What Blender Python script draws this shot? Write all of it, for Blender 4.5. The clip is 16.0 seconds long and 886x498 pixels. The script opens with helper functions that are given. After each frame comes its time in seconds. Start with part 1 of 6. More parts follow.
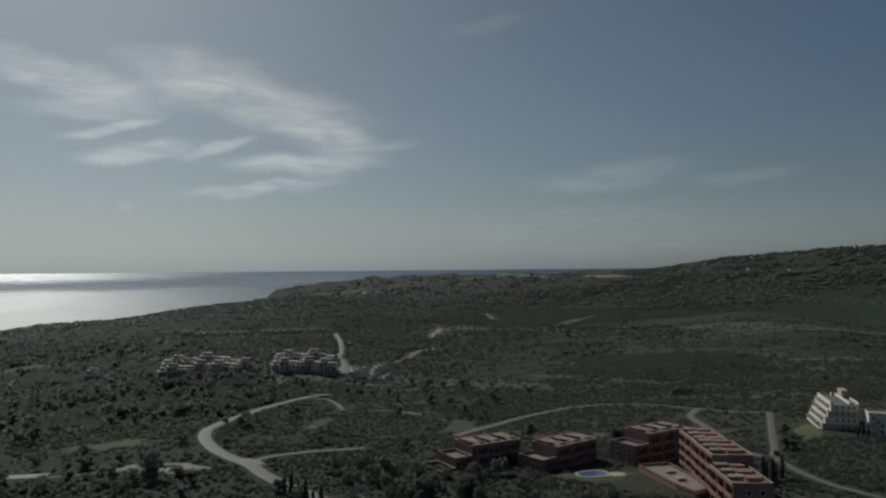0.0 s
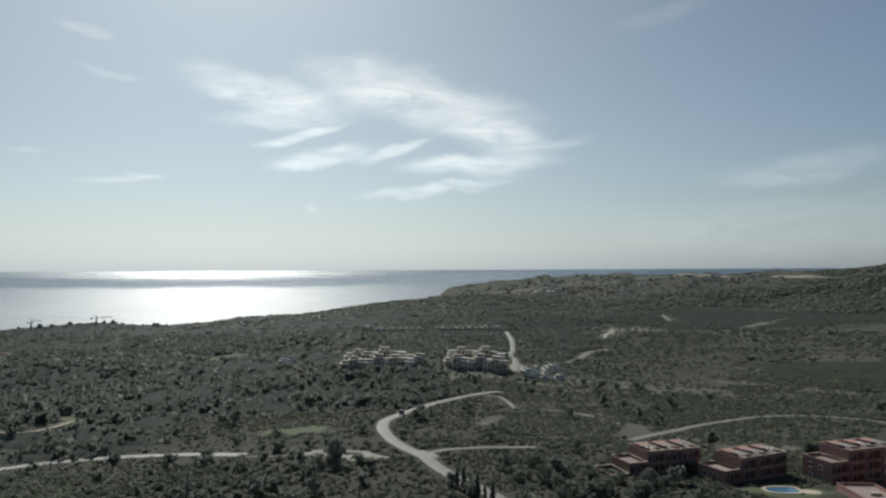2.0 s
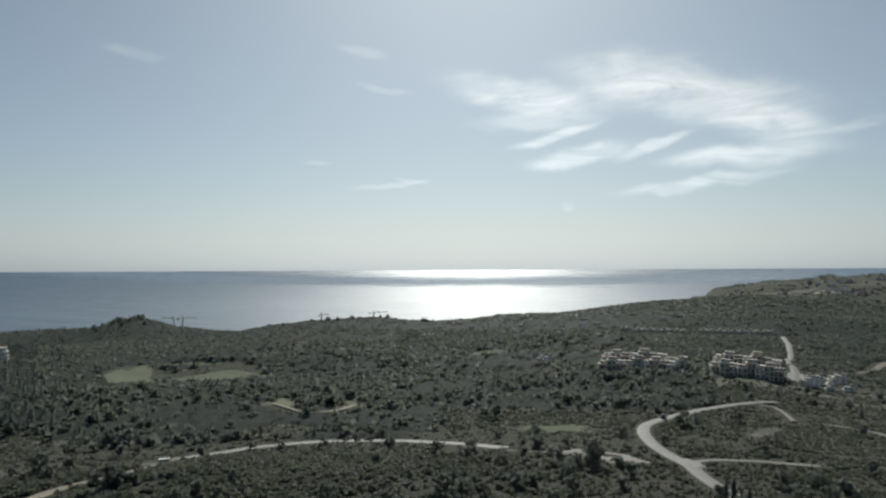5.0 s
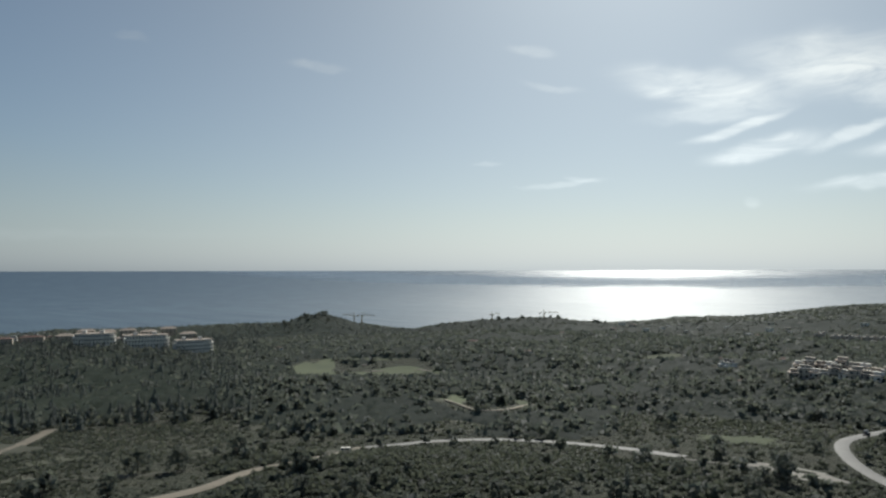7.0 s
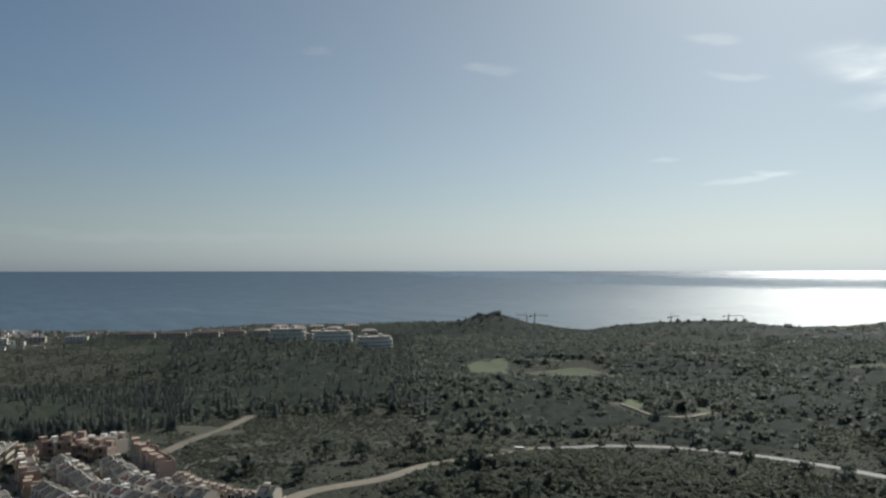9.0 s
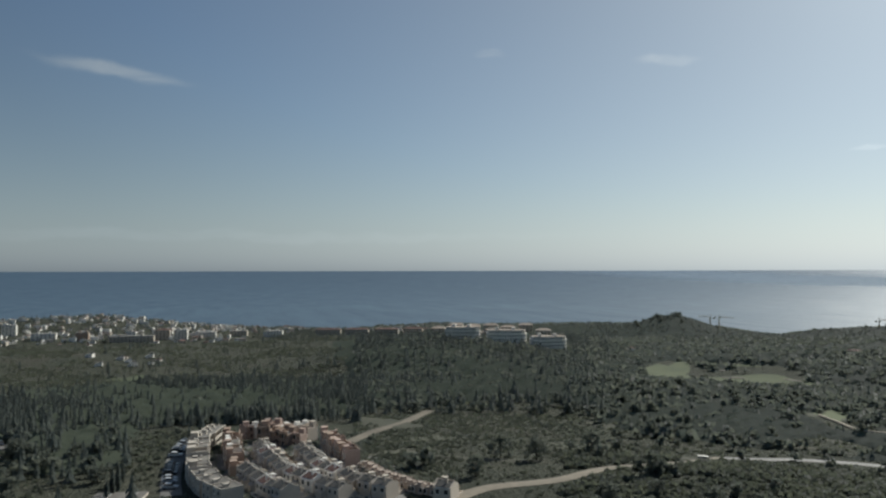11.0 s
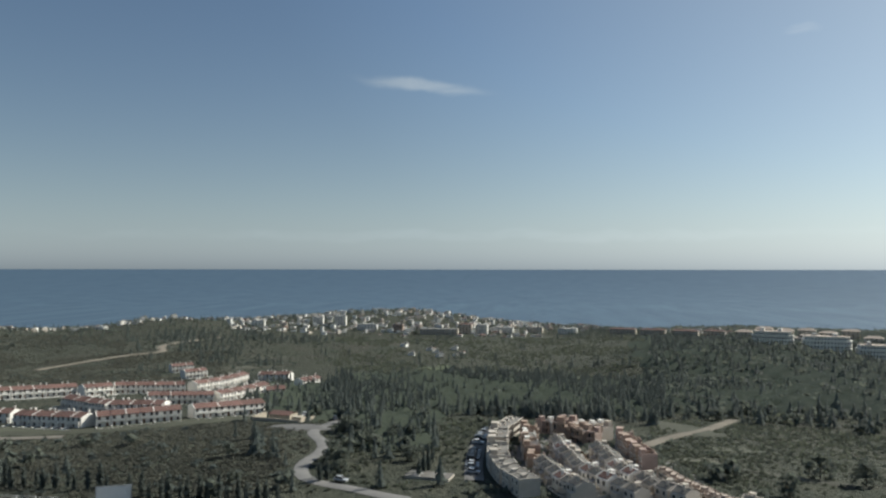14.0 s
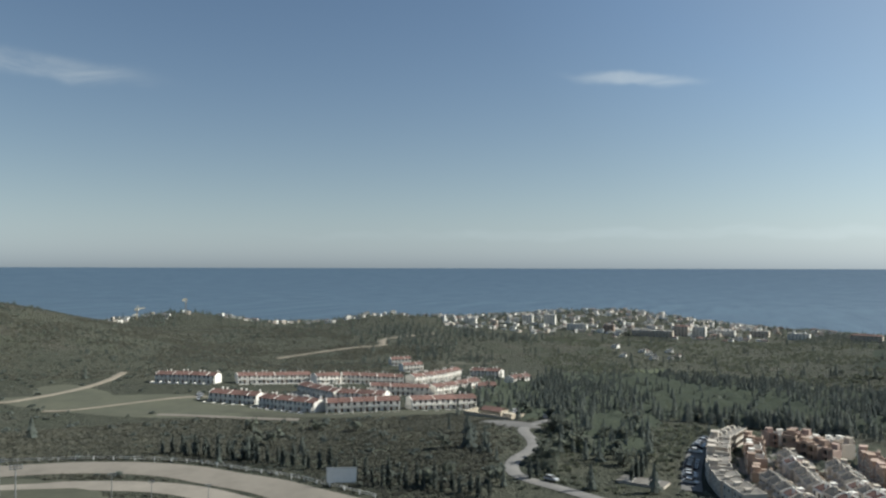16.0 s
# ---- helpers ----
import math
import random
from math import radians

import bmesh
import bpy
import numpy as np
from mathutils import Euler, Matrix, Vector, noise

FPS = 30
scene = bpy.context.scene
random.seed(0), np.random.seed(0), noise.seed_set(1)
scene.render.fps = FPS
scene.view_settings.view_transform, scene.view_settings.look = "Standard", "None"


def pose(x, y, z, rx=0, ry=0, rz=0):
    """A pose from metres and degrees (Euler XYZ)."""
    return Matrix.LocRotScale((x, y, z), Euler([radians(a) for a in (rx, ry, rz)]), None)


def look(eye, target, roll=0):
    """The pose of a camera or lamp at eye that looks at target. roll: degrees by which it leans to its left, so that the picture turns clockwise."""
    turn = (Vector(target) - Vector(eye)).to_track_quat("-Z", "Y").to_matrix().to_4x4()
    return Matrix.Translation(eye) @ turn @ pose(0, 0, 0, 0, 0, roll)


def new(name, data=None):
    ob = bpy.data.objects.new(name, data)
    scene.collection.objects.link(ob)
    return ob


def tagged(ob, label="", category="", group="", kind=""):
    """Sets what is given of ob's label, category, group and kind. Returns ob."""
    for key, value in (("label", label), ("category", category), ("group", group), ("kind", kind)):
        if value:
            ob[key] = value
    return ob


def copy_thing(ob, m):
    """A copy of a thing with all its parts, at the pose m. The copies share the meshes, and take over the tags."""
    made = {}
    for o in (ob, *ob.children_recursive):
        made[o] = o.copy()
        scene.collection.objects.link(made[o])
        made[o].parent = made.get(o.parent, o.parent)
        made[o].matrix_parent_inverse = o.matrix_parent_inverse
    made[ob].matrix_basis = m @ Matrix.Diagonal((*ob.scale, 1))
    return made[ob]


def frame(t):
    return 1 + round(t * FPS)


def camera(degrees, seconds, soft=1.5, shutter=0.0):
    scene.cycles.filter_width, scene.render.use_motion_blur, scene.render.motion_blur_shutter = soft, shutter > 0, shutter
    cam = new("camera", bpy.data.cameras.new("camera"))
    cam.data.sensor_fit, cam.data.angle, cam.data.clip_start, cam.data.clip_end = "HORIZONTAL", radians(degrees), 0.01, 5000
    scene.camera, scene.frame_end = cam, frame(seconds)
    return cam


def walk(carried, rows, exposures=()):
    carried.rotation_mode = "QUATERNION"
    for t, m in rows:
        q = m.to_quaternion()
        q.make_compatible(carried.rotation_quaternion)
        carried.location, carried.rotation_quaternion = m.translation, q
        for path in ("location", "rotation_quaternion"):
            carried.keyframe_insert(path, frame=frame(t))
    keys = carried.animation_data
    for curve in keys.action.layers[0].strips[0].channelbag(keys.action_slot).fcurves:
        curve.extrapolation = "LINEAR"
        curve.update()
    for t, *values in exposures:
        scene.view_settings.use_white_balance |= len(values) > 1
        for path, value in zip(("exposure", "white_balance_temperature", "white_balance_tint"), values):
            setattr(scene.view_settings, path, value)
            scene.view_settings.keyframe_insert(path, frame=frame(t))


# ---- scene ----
# ---- camera: it turns where it hovers, high over the valley ----
cam = camera(62.2, 16.0, soft=2.4)
EYE = Vector((0.0, 0.0, 138.9))
# seconds, heading to the left of the y axis, tilt, lean
ROWS = ((0, 0.00, 1.65, -0.52), (0.5, 3.33, 1.67, -0.48), (1, 6.66, 1.66, -0.36), (1.5, 9.98, 1.64, -0.28), (2, 13.26, 1.65, -0.27),
        (2.5, 16.54, 1.65, -0.28), (3, 19.85, 1.65, -0.27), (3.5, 23.15, 1.66, -0.21), (4, 26.46, 1.66, -0.26), (6.5, 43.01, 1.68, -0.13),
        (7, 46.30, 1.70, -0.11), (7.5, 49.59, 1.71, -0.11), (8, 52.90, 1.71, -0.08), (8.5, 56.26, 1.71, -0.04), (9, 59.69, 1.74, -0.05),
        (11.5, 76.67, 1.70, -0.12), (12, 80.40, 1.69, -0.11), (12.5, 84.33, 1.69, -0.06), (13, 88.13, 1.65, 0.03), (13.5, 91.91, 1.64, 0.05),
        (14, 95.74, 1.61, 0.06), (14.5, 99.58, 1.59, 0.06), (15, 103.47, 1.56, 0.15), (15.5, 107.44, 1.53, 0.20), (16, 111.93, 1.51, 0.14))


def aim(heading, tilt, lean):
    h, p = radians(heading), radians(tilt)
    return look(EYE, EYE + Vector((-math.sin(h) * math.cos(p), math.cos(h) * math.cos(p), math.sin(p))), lean)


walk(cam, [(t, aim(h, p, l)) for t, h, p, l in ROWS],
     exposures=[(t, e, 6430, 5) for t, e in ((0, -1.01), (0.5, -0.61), (1.0, -0.31), (1.5, -0.15), (2.0, -0.09), (4.0, -0.10), (9.0, -0.07), (12.5, 0.19), (14, 0.43), (16, 0.62))])

# ---- light: a hazy afternoon sky, the sun above the sea ----
SUN_AZ, SUN_EL = 30.5, 37.0
world = bpy.data.worlds.new("sky")
scene.world = world
world.use_nodes = True
wt = world.node_tree
wt.nodes.clear()


def node(tree, kind, **values):
    n = tree.nodes.new(kind)
    for key, value in values.items():
        if key in ("operation", "blend_type", "data_type", "interpolation_type", "noise_dimensions", "sky_type", "musgrave_type", "feature"):
            setattr(n, key, value)
        else:
            n.inputs[key.replace("_", " ")].default_value = value
    return n


def calc(tree, op, a, b=None, c=None, clamp=False):
    n = tree.nodes.new("ShaderNodeMath")
    n.operation, n.use_clamp = op, clamp
    for i, v in enumerate((a, b, c)):
        if v is None:
            continue
        if isinstance(v, (int, float)):
            n.inputs[i].default_value = v
        else:
            tree.links.new(v, n.inputs[i])
    return n.outputs[0]


def mixed(tree, fac, a, b, blend="MIX"):
    n = tree.nodes.new("ShaderNodeMix")
    n.data_type, n.blend_type = "RGBA", blend
    for i, v in ((0, fac), (6, a), (7, b)):
        if isinstance(v, (int, float)):
            n.inputs[i].default_value = v
        elif isinstance(v, tuple):
            n.inputs[i].default_value = (*v, 1) if len(v) == 3 else v
        else:
            tree.links.new(v, n.inputs[i])
    return n.outputs[2]


sky = wt.nodes.new("ShaderNodeTexSky")
sky.sky_type, sky.sun_disc = "NISHITA", False
sky.sun_elevation, sky.sun_rotation = radians(SUN_EL), radians(-SUN_AZ)
sky.altitude, sky.air_density, sky.dust_density, sky.ozone_density = 150, 1.0, 0.7, 2.0
# thin high cloud: streaks at their heading, height, length, width, slope (degrees) and density
CLOUD = ((26.7, 13.3, 5.2, 1.09, -11, 0.96), (25.9, 11.5, 4.2, 0.6, 0, 0.6), (24.3, 10.3, 3.0, 0.37, 14, 0.9), (22.5, 8.7, 3.5, 0.63, 9, 0.95), (17.0, 9.3, 2.5, 0.37, 19, 0.9),
         (18.3, 14.6, 5.0, 1.5, -4, 0.9), (13.7, 12.5, 6.8, 1.58, -7, 1.02), (8.8, 10.3, 3.8, 1.16, -12, 0.96), (10.5, 8.2, 5.0, 0.71, 1, 0.96), (13.5, 6.4, 5.2, 0.45, 7, 0.75),
         (3.3, 9.7, 1.6, 0.37, 8, 0.4))
WISPS = ((37.9, 14.1, 2.0, 0.3, -14, 0.3), (39.4, 16.8, 1.6, 0.34, -7, 0.35), (42.8, 8.4, 1.0, 0.15, 1, 0.25), (37.1, 6.7, 2.8, 0.22, 1, 0.2), (35.5, 6.9, 1.2, 0.19, -15, 0.2),
         (23.4, 4.9, 0.5, 0.3, -13, 0.2), (56.0, 15.5, 1.8, 0.35, -1, 0.4), (-3.5, 18.5, 3.0, 0.5, 8, 0.3), (-13.0, 7.0, 5.0, 1.0, 5, 0.35), (-22.5, 6.6, 3.0, 0.5, 4, 0.3),
         (97.4, 14.1, 4.0, 0.45, -5, 0.55), (141.5, 13.7, 6.5, 0.8, -2, 0.5), (69.5, 16.7, 1.0, 0.3, -4, 0.3), (95.0, 2.6, 26.0, 0.4, 0, 0.07), (-15.0, 3.0, 14.0, 1.8, 0, 0.14))
way = wt.nodes.new("ShaderNodeTexCoord").outputs["Generated"]
split = wt.nodes.new("ShaderNodeSeparateXYZ")
wt.links.new(way, split.inputs[0])
heading = calc(wt, "MULTIPLY", calc(wt, "ARCTAN2", calc(wt, "MULTIPLY", split.outputs[0], -1.0), split.outputs[1]), 57.2958)
rise = calc(wt, "MULTIPLY", calc(wt, "ARCSINE", split.outputs[2]), 57.2958)
plane = wt.nodes.new("ShaderNodeCombineXYZ")
wt.links.new(heading, plane.inputs[0])
wt.links.new(rise, plane.inputs[1])
bend = node(wt, "ShaderNodeTexNoise", Scale=0.22, Detail=3.0)
wt.links.new(plane.outputs[0], bend.inputs["Vector"])
bent = calc(wt, "MULTIPLY", calc(wt, "SUBTRACT", bend.outputs["Fac"], 0.5), 1.6)
cloud = None
for az, el, length, width, slope, density in CLOUD + WISPS:
    c, s = math.cos(radians(slope)), math.sin(radians(slope))
    dx, dy = calc(wt, "SUBTRACT", az, heading), calc(wt, "SUBTRACT", calc(wt, "ADD", rise, bent), el)
    u = calc(wt, "ADD", calc(wt, "MULTIPLY", dx, c / length), calc(wt, "MULTIPLY", dy, s / length))
    v = calc(wt, "ADD", calc(wt, "MULTIPLY", dx, -s / width), calc(wt, "MULTIPLY", dy, c / width))
    d2 = calc(wt, "ADD", calc(wt, "MULTIPLY", u, u), calc(wt, "MULTIPLY", v, v))
    g = calc(wt, "MULTIPLY", calc(wt, "EXPONENT", calc(wt, "MULTIPLY", calc(wt, "MULTIPLY", d2, d2), -0.75)), density)
    cloud = g if cloud is None else calc(wt, "ADD", cloud, g)
stretch = wt.nodes.new("ShaderNodeMapping")
stretch.inputs["Scale"].default_value = (0.16, 0.62, 1.0)
stretch.inputs["Rotation"].default_value = (0, 0, radians(-14))
wt.links.new(plane.outputs[0], stretch.inputs["Vector"])
fibre = node(wt, "ShaderNodeTexNoise", Scale=1.0, Detail=7.0, Roughness=0.6, Distortion=0.9)
wt.links.new(stretch.outputs[0], fibre.inputs["Vector"])
wisp = calc(wt, "MULTIPLY", calc(wt, "SUBTRACT", fibre.outputs["Fac"], 0.22), 2.0, clamp=True)
cover = calc(wt, "MULTIPLY", cloud, wisp, clamp=True)
# haze low over the horizon takes the colour out of the sky
bright = wt.nodes.new("ShaderNodeRGBToBW")
wt.links.new(sky.outputs[0], bright.inputs[0])
low = calc(wt, "EXPONENT", calc(wt, "MULTIPLY", calc(wt, "MAXIMUM", rise, 0.0), -0.13))
toward = wt.nodes.new("ShaderNodeVectorMath")
toward.operation = "DOT_PRODUCT"
wt.links.new(way, toward.inputs[0])
toward.inputs[1].default_value = (-math.sin(radians(SUN_AZ)) * math.cos(radians(SUN_EL)), math.cos(radians(SUN_AZ)) * math.cos(radians(SUN_EL)), math.sin(radians(SUN_EL)))
near_sun = calc(wt, "MULTIPLY", calc(wt, "SUBTRACT", toward.outputs["Value"], 0.35), 1.6, clamp=True)
pale = wt.nodes.new("ShaderNodeCombineColor")
for i, (k, away) in enumerate(((0.895, 0.84), (1.0, 0.998), (1.085, 1.17))):
    wt.links.new(calc(wt, "MULTIPLY", bright.outputs[0], calc(wt, "MULTIPLY_ADD", near_sun, k - away, away)), pale.inputs[i])
glare = calc(wt, "MULTIPLY", calc(wt, "SUBTRACT", toward.outputs["Value"], 0.45), 1.3, clamp=True)
veiled = calc(wt, "MAXIMUM", calc(wt, "MULTIPLY", low, 0.85), glare)
hazy = mixed(wt, veiled, sky.outputs[0], pale.outputs[0])
high = calc(wt, "SUBTRACT", 1.0, low)
spread = calc(wt, "MULTIPLY", calc(wt, "MULTIPLY_ADD", near_sun, 0.34, -0.18), high)
dim = calc(wt, "ADD", calc(wt, "MULTIPLY_ADD", low, -0.16, 1.0), spread)
shade = wt.nodes.new("ShaderNodeCombineColor")
for i in range(3):
    wt.links.new(dim, shade.inputs[i])
hazy = mixed(wt, 1.0, hazy, shade.outputs[0], "MULTIPLY")
lit = mixed(wt, 1.0, pale.outputs[0], (1.95, 1.8, 1.68), "MULTIPLY")
veil = mixed(wt, cover, hazy, lit)
back = node(wt, "ShaderNodeBackground", Strength=0.07)
wt.links.new(veil, back.inputs["Color"])
out = wt.nodes.new("ShaderNodeOutputWorld")
wt.links.new(back.outputs[0], out.inputs["Surface"])

sun = new("sun", bpy.data.lights.new("sun", "SUN"))
sun.data.energy, sun.data.angle, sun.data.color = 4.6, radians(1.5), (1.0, 0.96, 0.90)
sun_way = Vector((-math.sin(radians(SUN_AZ)) * math.cos(radians(SUN_EL)), math.cos(radians(SUN_AZ)) * math.cos(radians(SUN_EL)), math.sin(radians(SUN_EL))))
sun.matrix_world = look(sun_way * 900, (0, 0, 0))


# ---- materials ----
def surface(name, light, dark, scale, rough=0.8, fine=6.0, relief=0.0, vary=0.25, metal=0.0, island=False, specular=0.3, leaf=0.0):
    """A worn surface: two colours mixed by coarse and fine noise, with a change from piece to piece."""
    m = bpy.data.materials.new(name)
    m.use_nodes = True
    t = m.node_tree
    b = t.nodes["Principled BSDF"]
    geo = t.nodes.new("ShaderNodeNewGeometry")
    coarse = node(t, "ShaderNodeTexNoise", Scale=scale, Detail=4.0, Roughness=0.6)
    grain = node(t, "ShaderNodeTexNoise", Scale=scale * fine, Detail=3.0)
    for n in (coarse, grain):
        t.links.new(geo.outputs["Position"], n.inputs["Vector"])
    fac = calc(t, "ADD", calc(t, "MULTIPLY", coarse.outputs["Fac"], 0.65), calc(t, "MULTIPLY", grain.outputs["Fac"], 0.35))
    fac = calc(t, "MULTIPLY_ADD", calc(t, "SUBTRACT", fac, 0.5), 2.6, 0.5, clamp=True)
    col = mixed(t, fac, dark, light)
    if island:
        rnd = geo.outputs["Random Per Island"]
    else:
        rnd = t.nodes.new("ShaderNodeObjectInfo").outputs["Random"]
    tone = calc(t, "MULTIPLY_ADD", rnd, vary * 2, 1.0 - vary)
    grey = t.nodes.new("ShaderNodeCombineColor")
    for i in range(3):
        t.links.new(tone, grey.inputs[i])
    t.links.new(mixed(t, 1.0, col, grey.outputs[0], "MULTIPLY"), b.inputs["Base Color"])
    b.inputs["Roughness"].default_value, b.inputs["Metallic"].default_value = rough, metal
    b.inputs["Specular IOR Level"].default_value = specular
    if leaf:
        b.inputs["Diffuse Roughness"].default_value = 1.0
        # light that shines through the leaves
        glow = t.nodes.new("ShaderNodeBsdfTranslucent")
        # fine leaves catch the light from above more than their sprays' own slant
        lean = t.nodes.new("ShaderNodeVectorMath")
        lean.operation = "MULTIPLY_ADD"
        lean.inputs[1].default_value, lean.inputs[2].default_value = (0.24, 0.24, 0.24), (0, 0, 0.85)
        sprays = node(t, "ShaderNodeTexNoise", Scale=1.1, Detail=4.0, Roughness=0.7)
        t.links.new(geo.outputs["Position"], sprays.inputs["Vector"])
        uneven = node(t, "ShaderNodeBump", Strength=0.7, Distance=0.7)
        t.links.new(sprays.outputs["Fac"], uneven.inputs["Height"])
        t.links.new(uneven.outputs[0], lean.inputs[0])
        level = t.nodes.new("ShaderNodeVectorMath")
        level.operation = "NORMALIZE"
        t.links.new(lean.outputs[0], level.inputs[0])
        t.links.new(level.outputs[0], b.inputs["Normal"])
        both = t.nodes.new("ShaderNodeMixShader")
        both.inputs[0].default_value = leaf
        t.links.new(b.inputs["Base Color"].links[0].from_socket, glow.inputs["Color"])
        t.links.new(b.outputs[0], both.inputs[1])
        t.links.new(glow.outputs[0], both.inputs[2])
        t.links.new(both.outputs[0], t.nodes["Material Output"].inputs["Surface"])
    if relief and not leaf:
        bump = node(t, "ShaderNodeBump", Strength=0.6, Distance=relief)
        t.links.new(grain.outputs["Fac"], bump.inputs["Height"])
        t.links.new(bump.outputs[0], b.inputs["Normal"])
    return m


def ground_material():
    m = bpy.data.materials.new("scrubland")
    m.use_nodes = True
    t = m.node_tree
    b = t.nodes["Principled BSDF"]
    pos = t.nodes.new("ShaderNodeNewGeometry").outputs["Position"]
    noises = []
    for scale, detail in ((0.006, 4), (0.035, 5), (0.20, 6), (0.8, 4)):
        n = node(t, "ShaderNodeTexNoise", Scale=scale, Detail=float(detail), Roughness=0.62)
        t.links.new(pos, n.inputs["Vector"])
        noises.append(n.outputs["Fac"])
    big, mid, small, grain = noises
    steep = lambda v, lo, gain: calc(t, "MULTIPLY", calc(t, "SUBTRACT", v, lo), gain, clamp=True)
    col = mixed(t, steep(mid, 0.38, 4.5), (0.103, 0.101, 0.078), (0.072, 0.078, 0.060))
    col = mixed(t, steep(big, 0.42, 5.0), col, mixed(t, steep(mid, 0.42, 4.0), (0.078, 0.085, 0.063), (0.114, 0.105, 0.086)))
    col = mixed(t, calc(t, "MULTIPLY", steep(small, 0.5, 6.0), 0.7), col, (0.052, 0.060, 0.047))
    col = mixed(t, steep(grain, 0.45, 3.0), mixed(t, 1.0, col, (0.66, 0.68, 0.66), "MULTIPLY"), col)
    t.links.new(col, b.inputs["Base Color"])
    b.inputs["Roughness"].default_value, b.inputs["Specular IOR Level"].default_value = 0.95, 0.1
    bump = node(t, "ShaderNodeBump", Strength=1.0, Distance=1.6)
    t.links.new(calc(t, "MULTIPLY_ADD", grain, 0.35, small), bump.inputs["Height"])
    t.links.new(bump.outputs[0], b.inputs["Normal"])
    return m


def sea_material():
    m = bpy.data.materials.new("sea_water")
    m.use_nodes = True
    t = m.node_tree
    b = t.nodes["Principled BSDF"]
    pos = t.nodes.new("ShaderNodeNewGeometry").outputs["Position"]
    b.inputs["Base Color"].default_value = (0.062, 0.098, 0.134, 1)
    b.inputs["IOR"].default_value = 1.333
    place = t.nodes.new("ShaderNodeMapping")
    place.inputs["Rotation"].default_value = (0, 0, radians(-SUN_AZ))
    place.inputs["Scale"].default_value = (0.0006, 0.0032, 1)
    t.links.new(pos, place.inputs["Vector"])
    reach_noise = node(t, "ShaderNodeTexNoise", Scale=1.0, Detail=5.0, Roughness=0.55, Distortion=0.4)
    t.links.new(place.outputs[0], reach_noise.inputs["Vector"])
    # choppy near shore; a smooth, dark belt imitates cloud shadow; rougher again far out
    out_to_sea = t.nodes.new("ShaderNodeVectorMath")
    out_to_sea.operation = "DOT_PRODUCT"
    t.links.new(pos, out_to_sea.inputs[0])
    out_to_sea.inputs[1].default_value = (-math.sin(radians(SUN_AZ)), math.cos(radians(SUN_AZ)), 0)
    reach = calc(t, "MULTIPLY_ADD", reach_noise.outputs["Fac"], 900.0, calc(t, "SUBTRACT", out_to_sea.outputs["Value"], 450.0))
    sea_rough = t.nodes.new("ShaderNodeValToRGB")
    t.links.new(calc(t, "MULTIPLY", reach, 0.0002), sea_rough.inputs[0])
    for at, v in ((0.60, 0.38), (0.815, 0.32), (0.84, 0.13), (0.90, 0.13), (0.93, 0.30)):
        e = sea_rough.color_ramp.elements.new(at)
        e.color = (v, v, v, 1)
    sea_rough.color_ramp.elements.remove(sea_rough.color_ramp.elements[0])
    sea_rough.color_ramp.elements.remove(sea_rough.color_ramp.elements[-1])
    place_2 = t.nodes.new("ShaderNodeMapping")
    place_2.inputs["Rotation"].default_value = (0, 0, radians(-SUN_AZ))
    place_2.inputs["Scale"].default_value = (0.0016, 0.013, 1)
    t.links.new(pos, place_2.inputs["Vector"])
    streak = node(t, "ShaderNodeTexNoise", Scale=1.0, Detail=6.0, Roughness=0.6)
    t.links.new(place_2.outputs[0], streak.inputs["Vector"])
    t.links.new(calc(t, "MULTIPLY_ADD", calc(t, "SUBTRACT", streak.outputs["Fac"], 0.5), 0.35, sea_rough.outputs[0], clamp=True), b.inputs["Roughness"])
    swell = node(t, "ShaderNodeTexNoise", Scale=0.12, Detail=6.0, Roughness=0.65)
    t.links.new(pos, swell.inputs["Vector"])
    bump = node(t, "ShaderNodeBump", Strength=0.55, Distance=1.6)
    t.links.new(swell.outputs["Fac"], bump.inputs["Height"])
    t.links.new(bump.outputs[0], b.inputs["Normal"])
    return m


GROUND, SEA = ground_material(), sea_material()
ASPHALT = surface("weathered_asphalt", (0.185, 0.176, 0.162), (0.115, 0.110, 0.103), 0.15, 0.72, relief=0.01, specular=0.4)
DIRT = surface("pale_dirt", (0.27, 0.235, 0.185), (0.17, 0.148, 0.115), 0.08, 0.95, relief=0.05)
SAND = surface("track_sand", (0.225, 0.203, 0.170), (0.155, 0.140, 0.117), 0.06, 0.95, relief=0.03)
DRY_GRASS = surface("dry_grass", (0.099, 0.095, 0.070), (0.061, 0.064, 0.046), 0.05, 0.95, relief=0.1)
LAWN = surface("mown_grass", (0.096, 0.112, 0.054), (0.060, 0.074, 0.040), 0.05, 0.95, relief=0.05)
MEADOW = surface("rough_meadow", (0.086, 0.087, 0.060), (0.053, 0.056, 0.040), 0.06, 0.95, relief=0.1)
SCRUB = surface("scrub_leaves", (0.180, 0.197, 0.138), (0.124, 0.138, 0.105), 0.05, 0.66, fine=9, relief=0.15, vary=0.14, island=True, specular=0.12, leaf=0.38)
NEEDLES = surface("pine_needles", (0.166, 0.188, 0.162), (0.118, 0.136, 0.121), 0.03, 0.66, fine=12, relief=0.15, vary=0.14, island=True, specular=0.12, leaf=0.38)
LEAVES = surface("oak_leaves", (0.214, 0.234, 0.184), (0.152, 0.169, 0.140), 0.03, 0.66, fine=12, relief=0.15, vary=0.14, island=True, specular=0.12, leaf=0.38)
DRY_SCRUB = surface("dry_scrub_leaves", (0.188, 0.188, 0.146), (0.112, 0.115, 0.096), 0.05, 0.8, fine=9, relief=0.15, vary=0.2, island=True, specular=0.12, leaf=0.38)
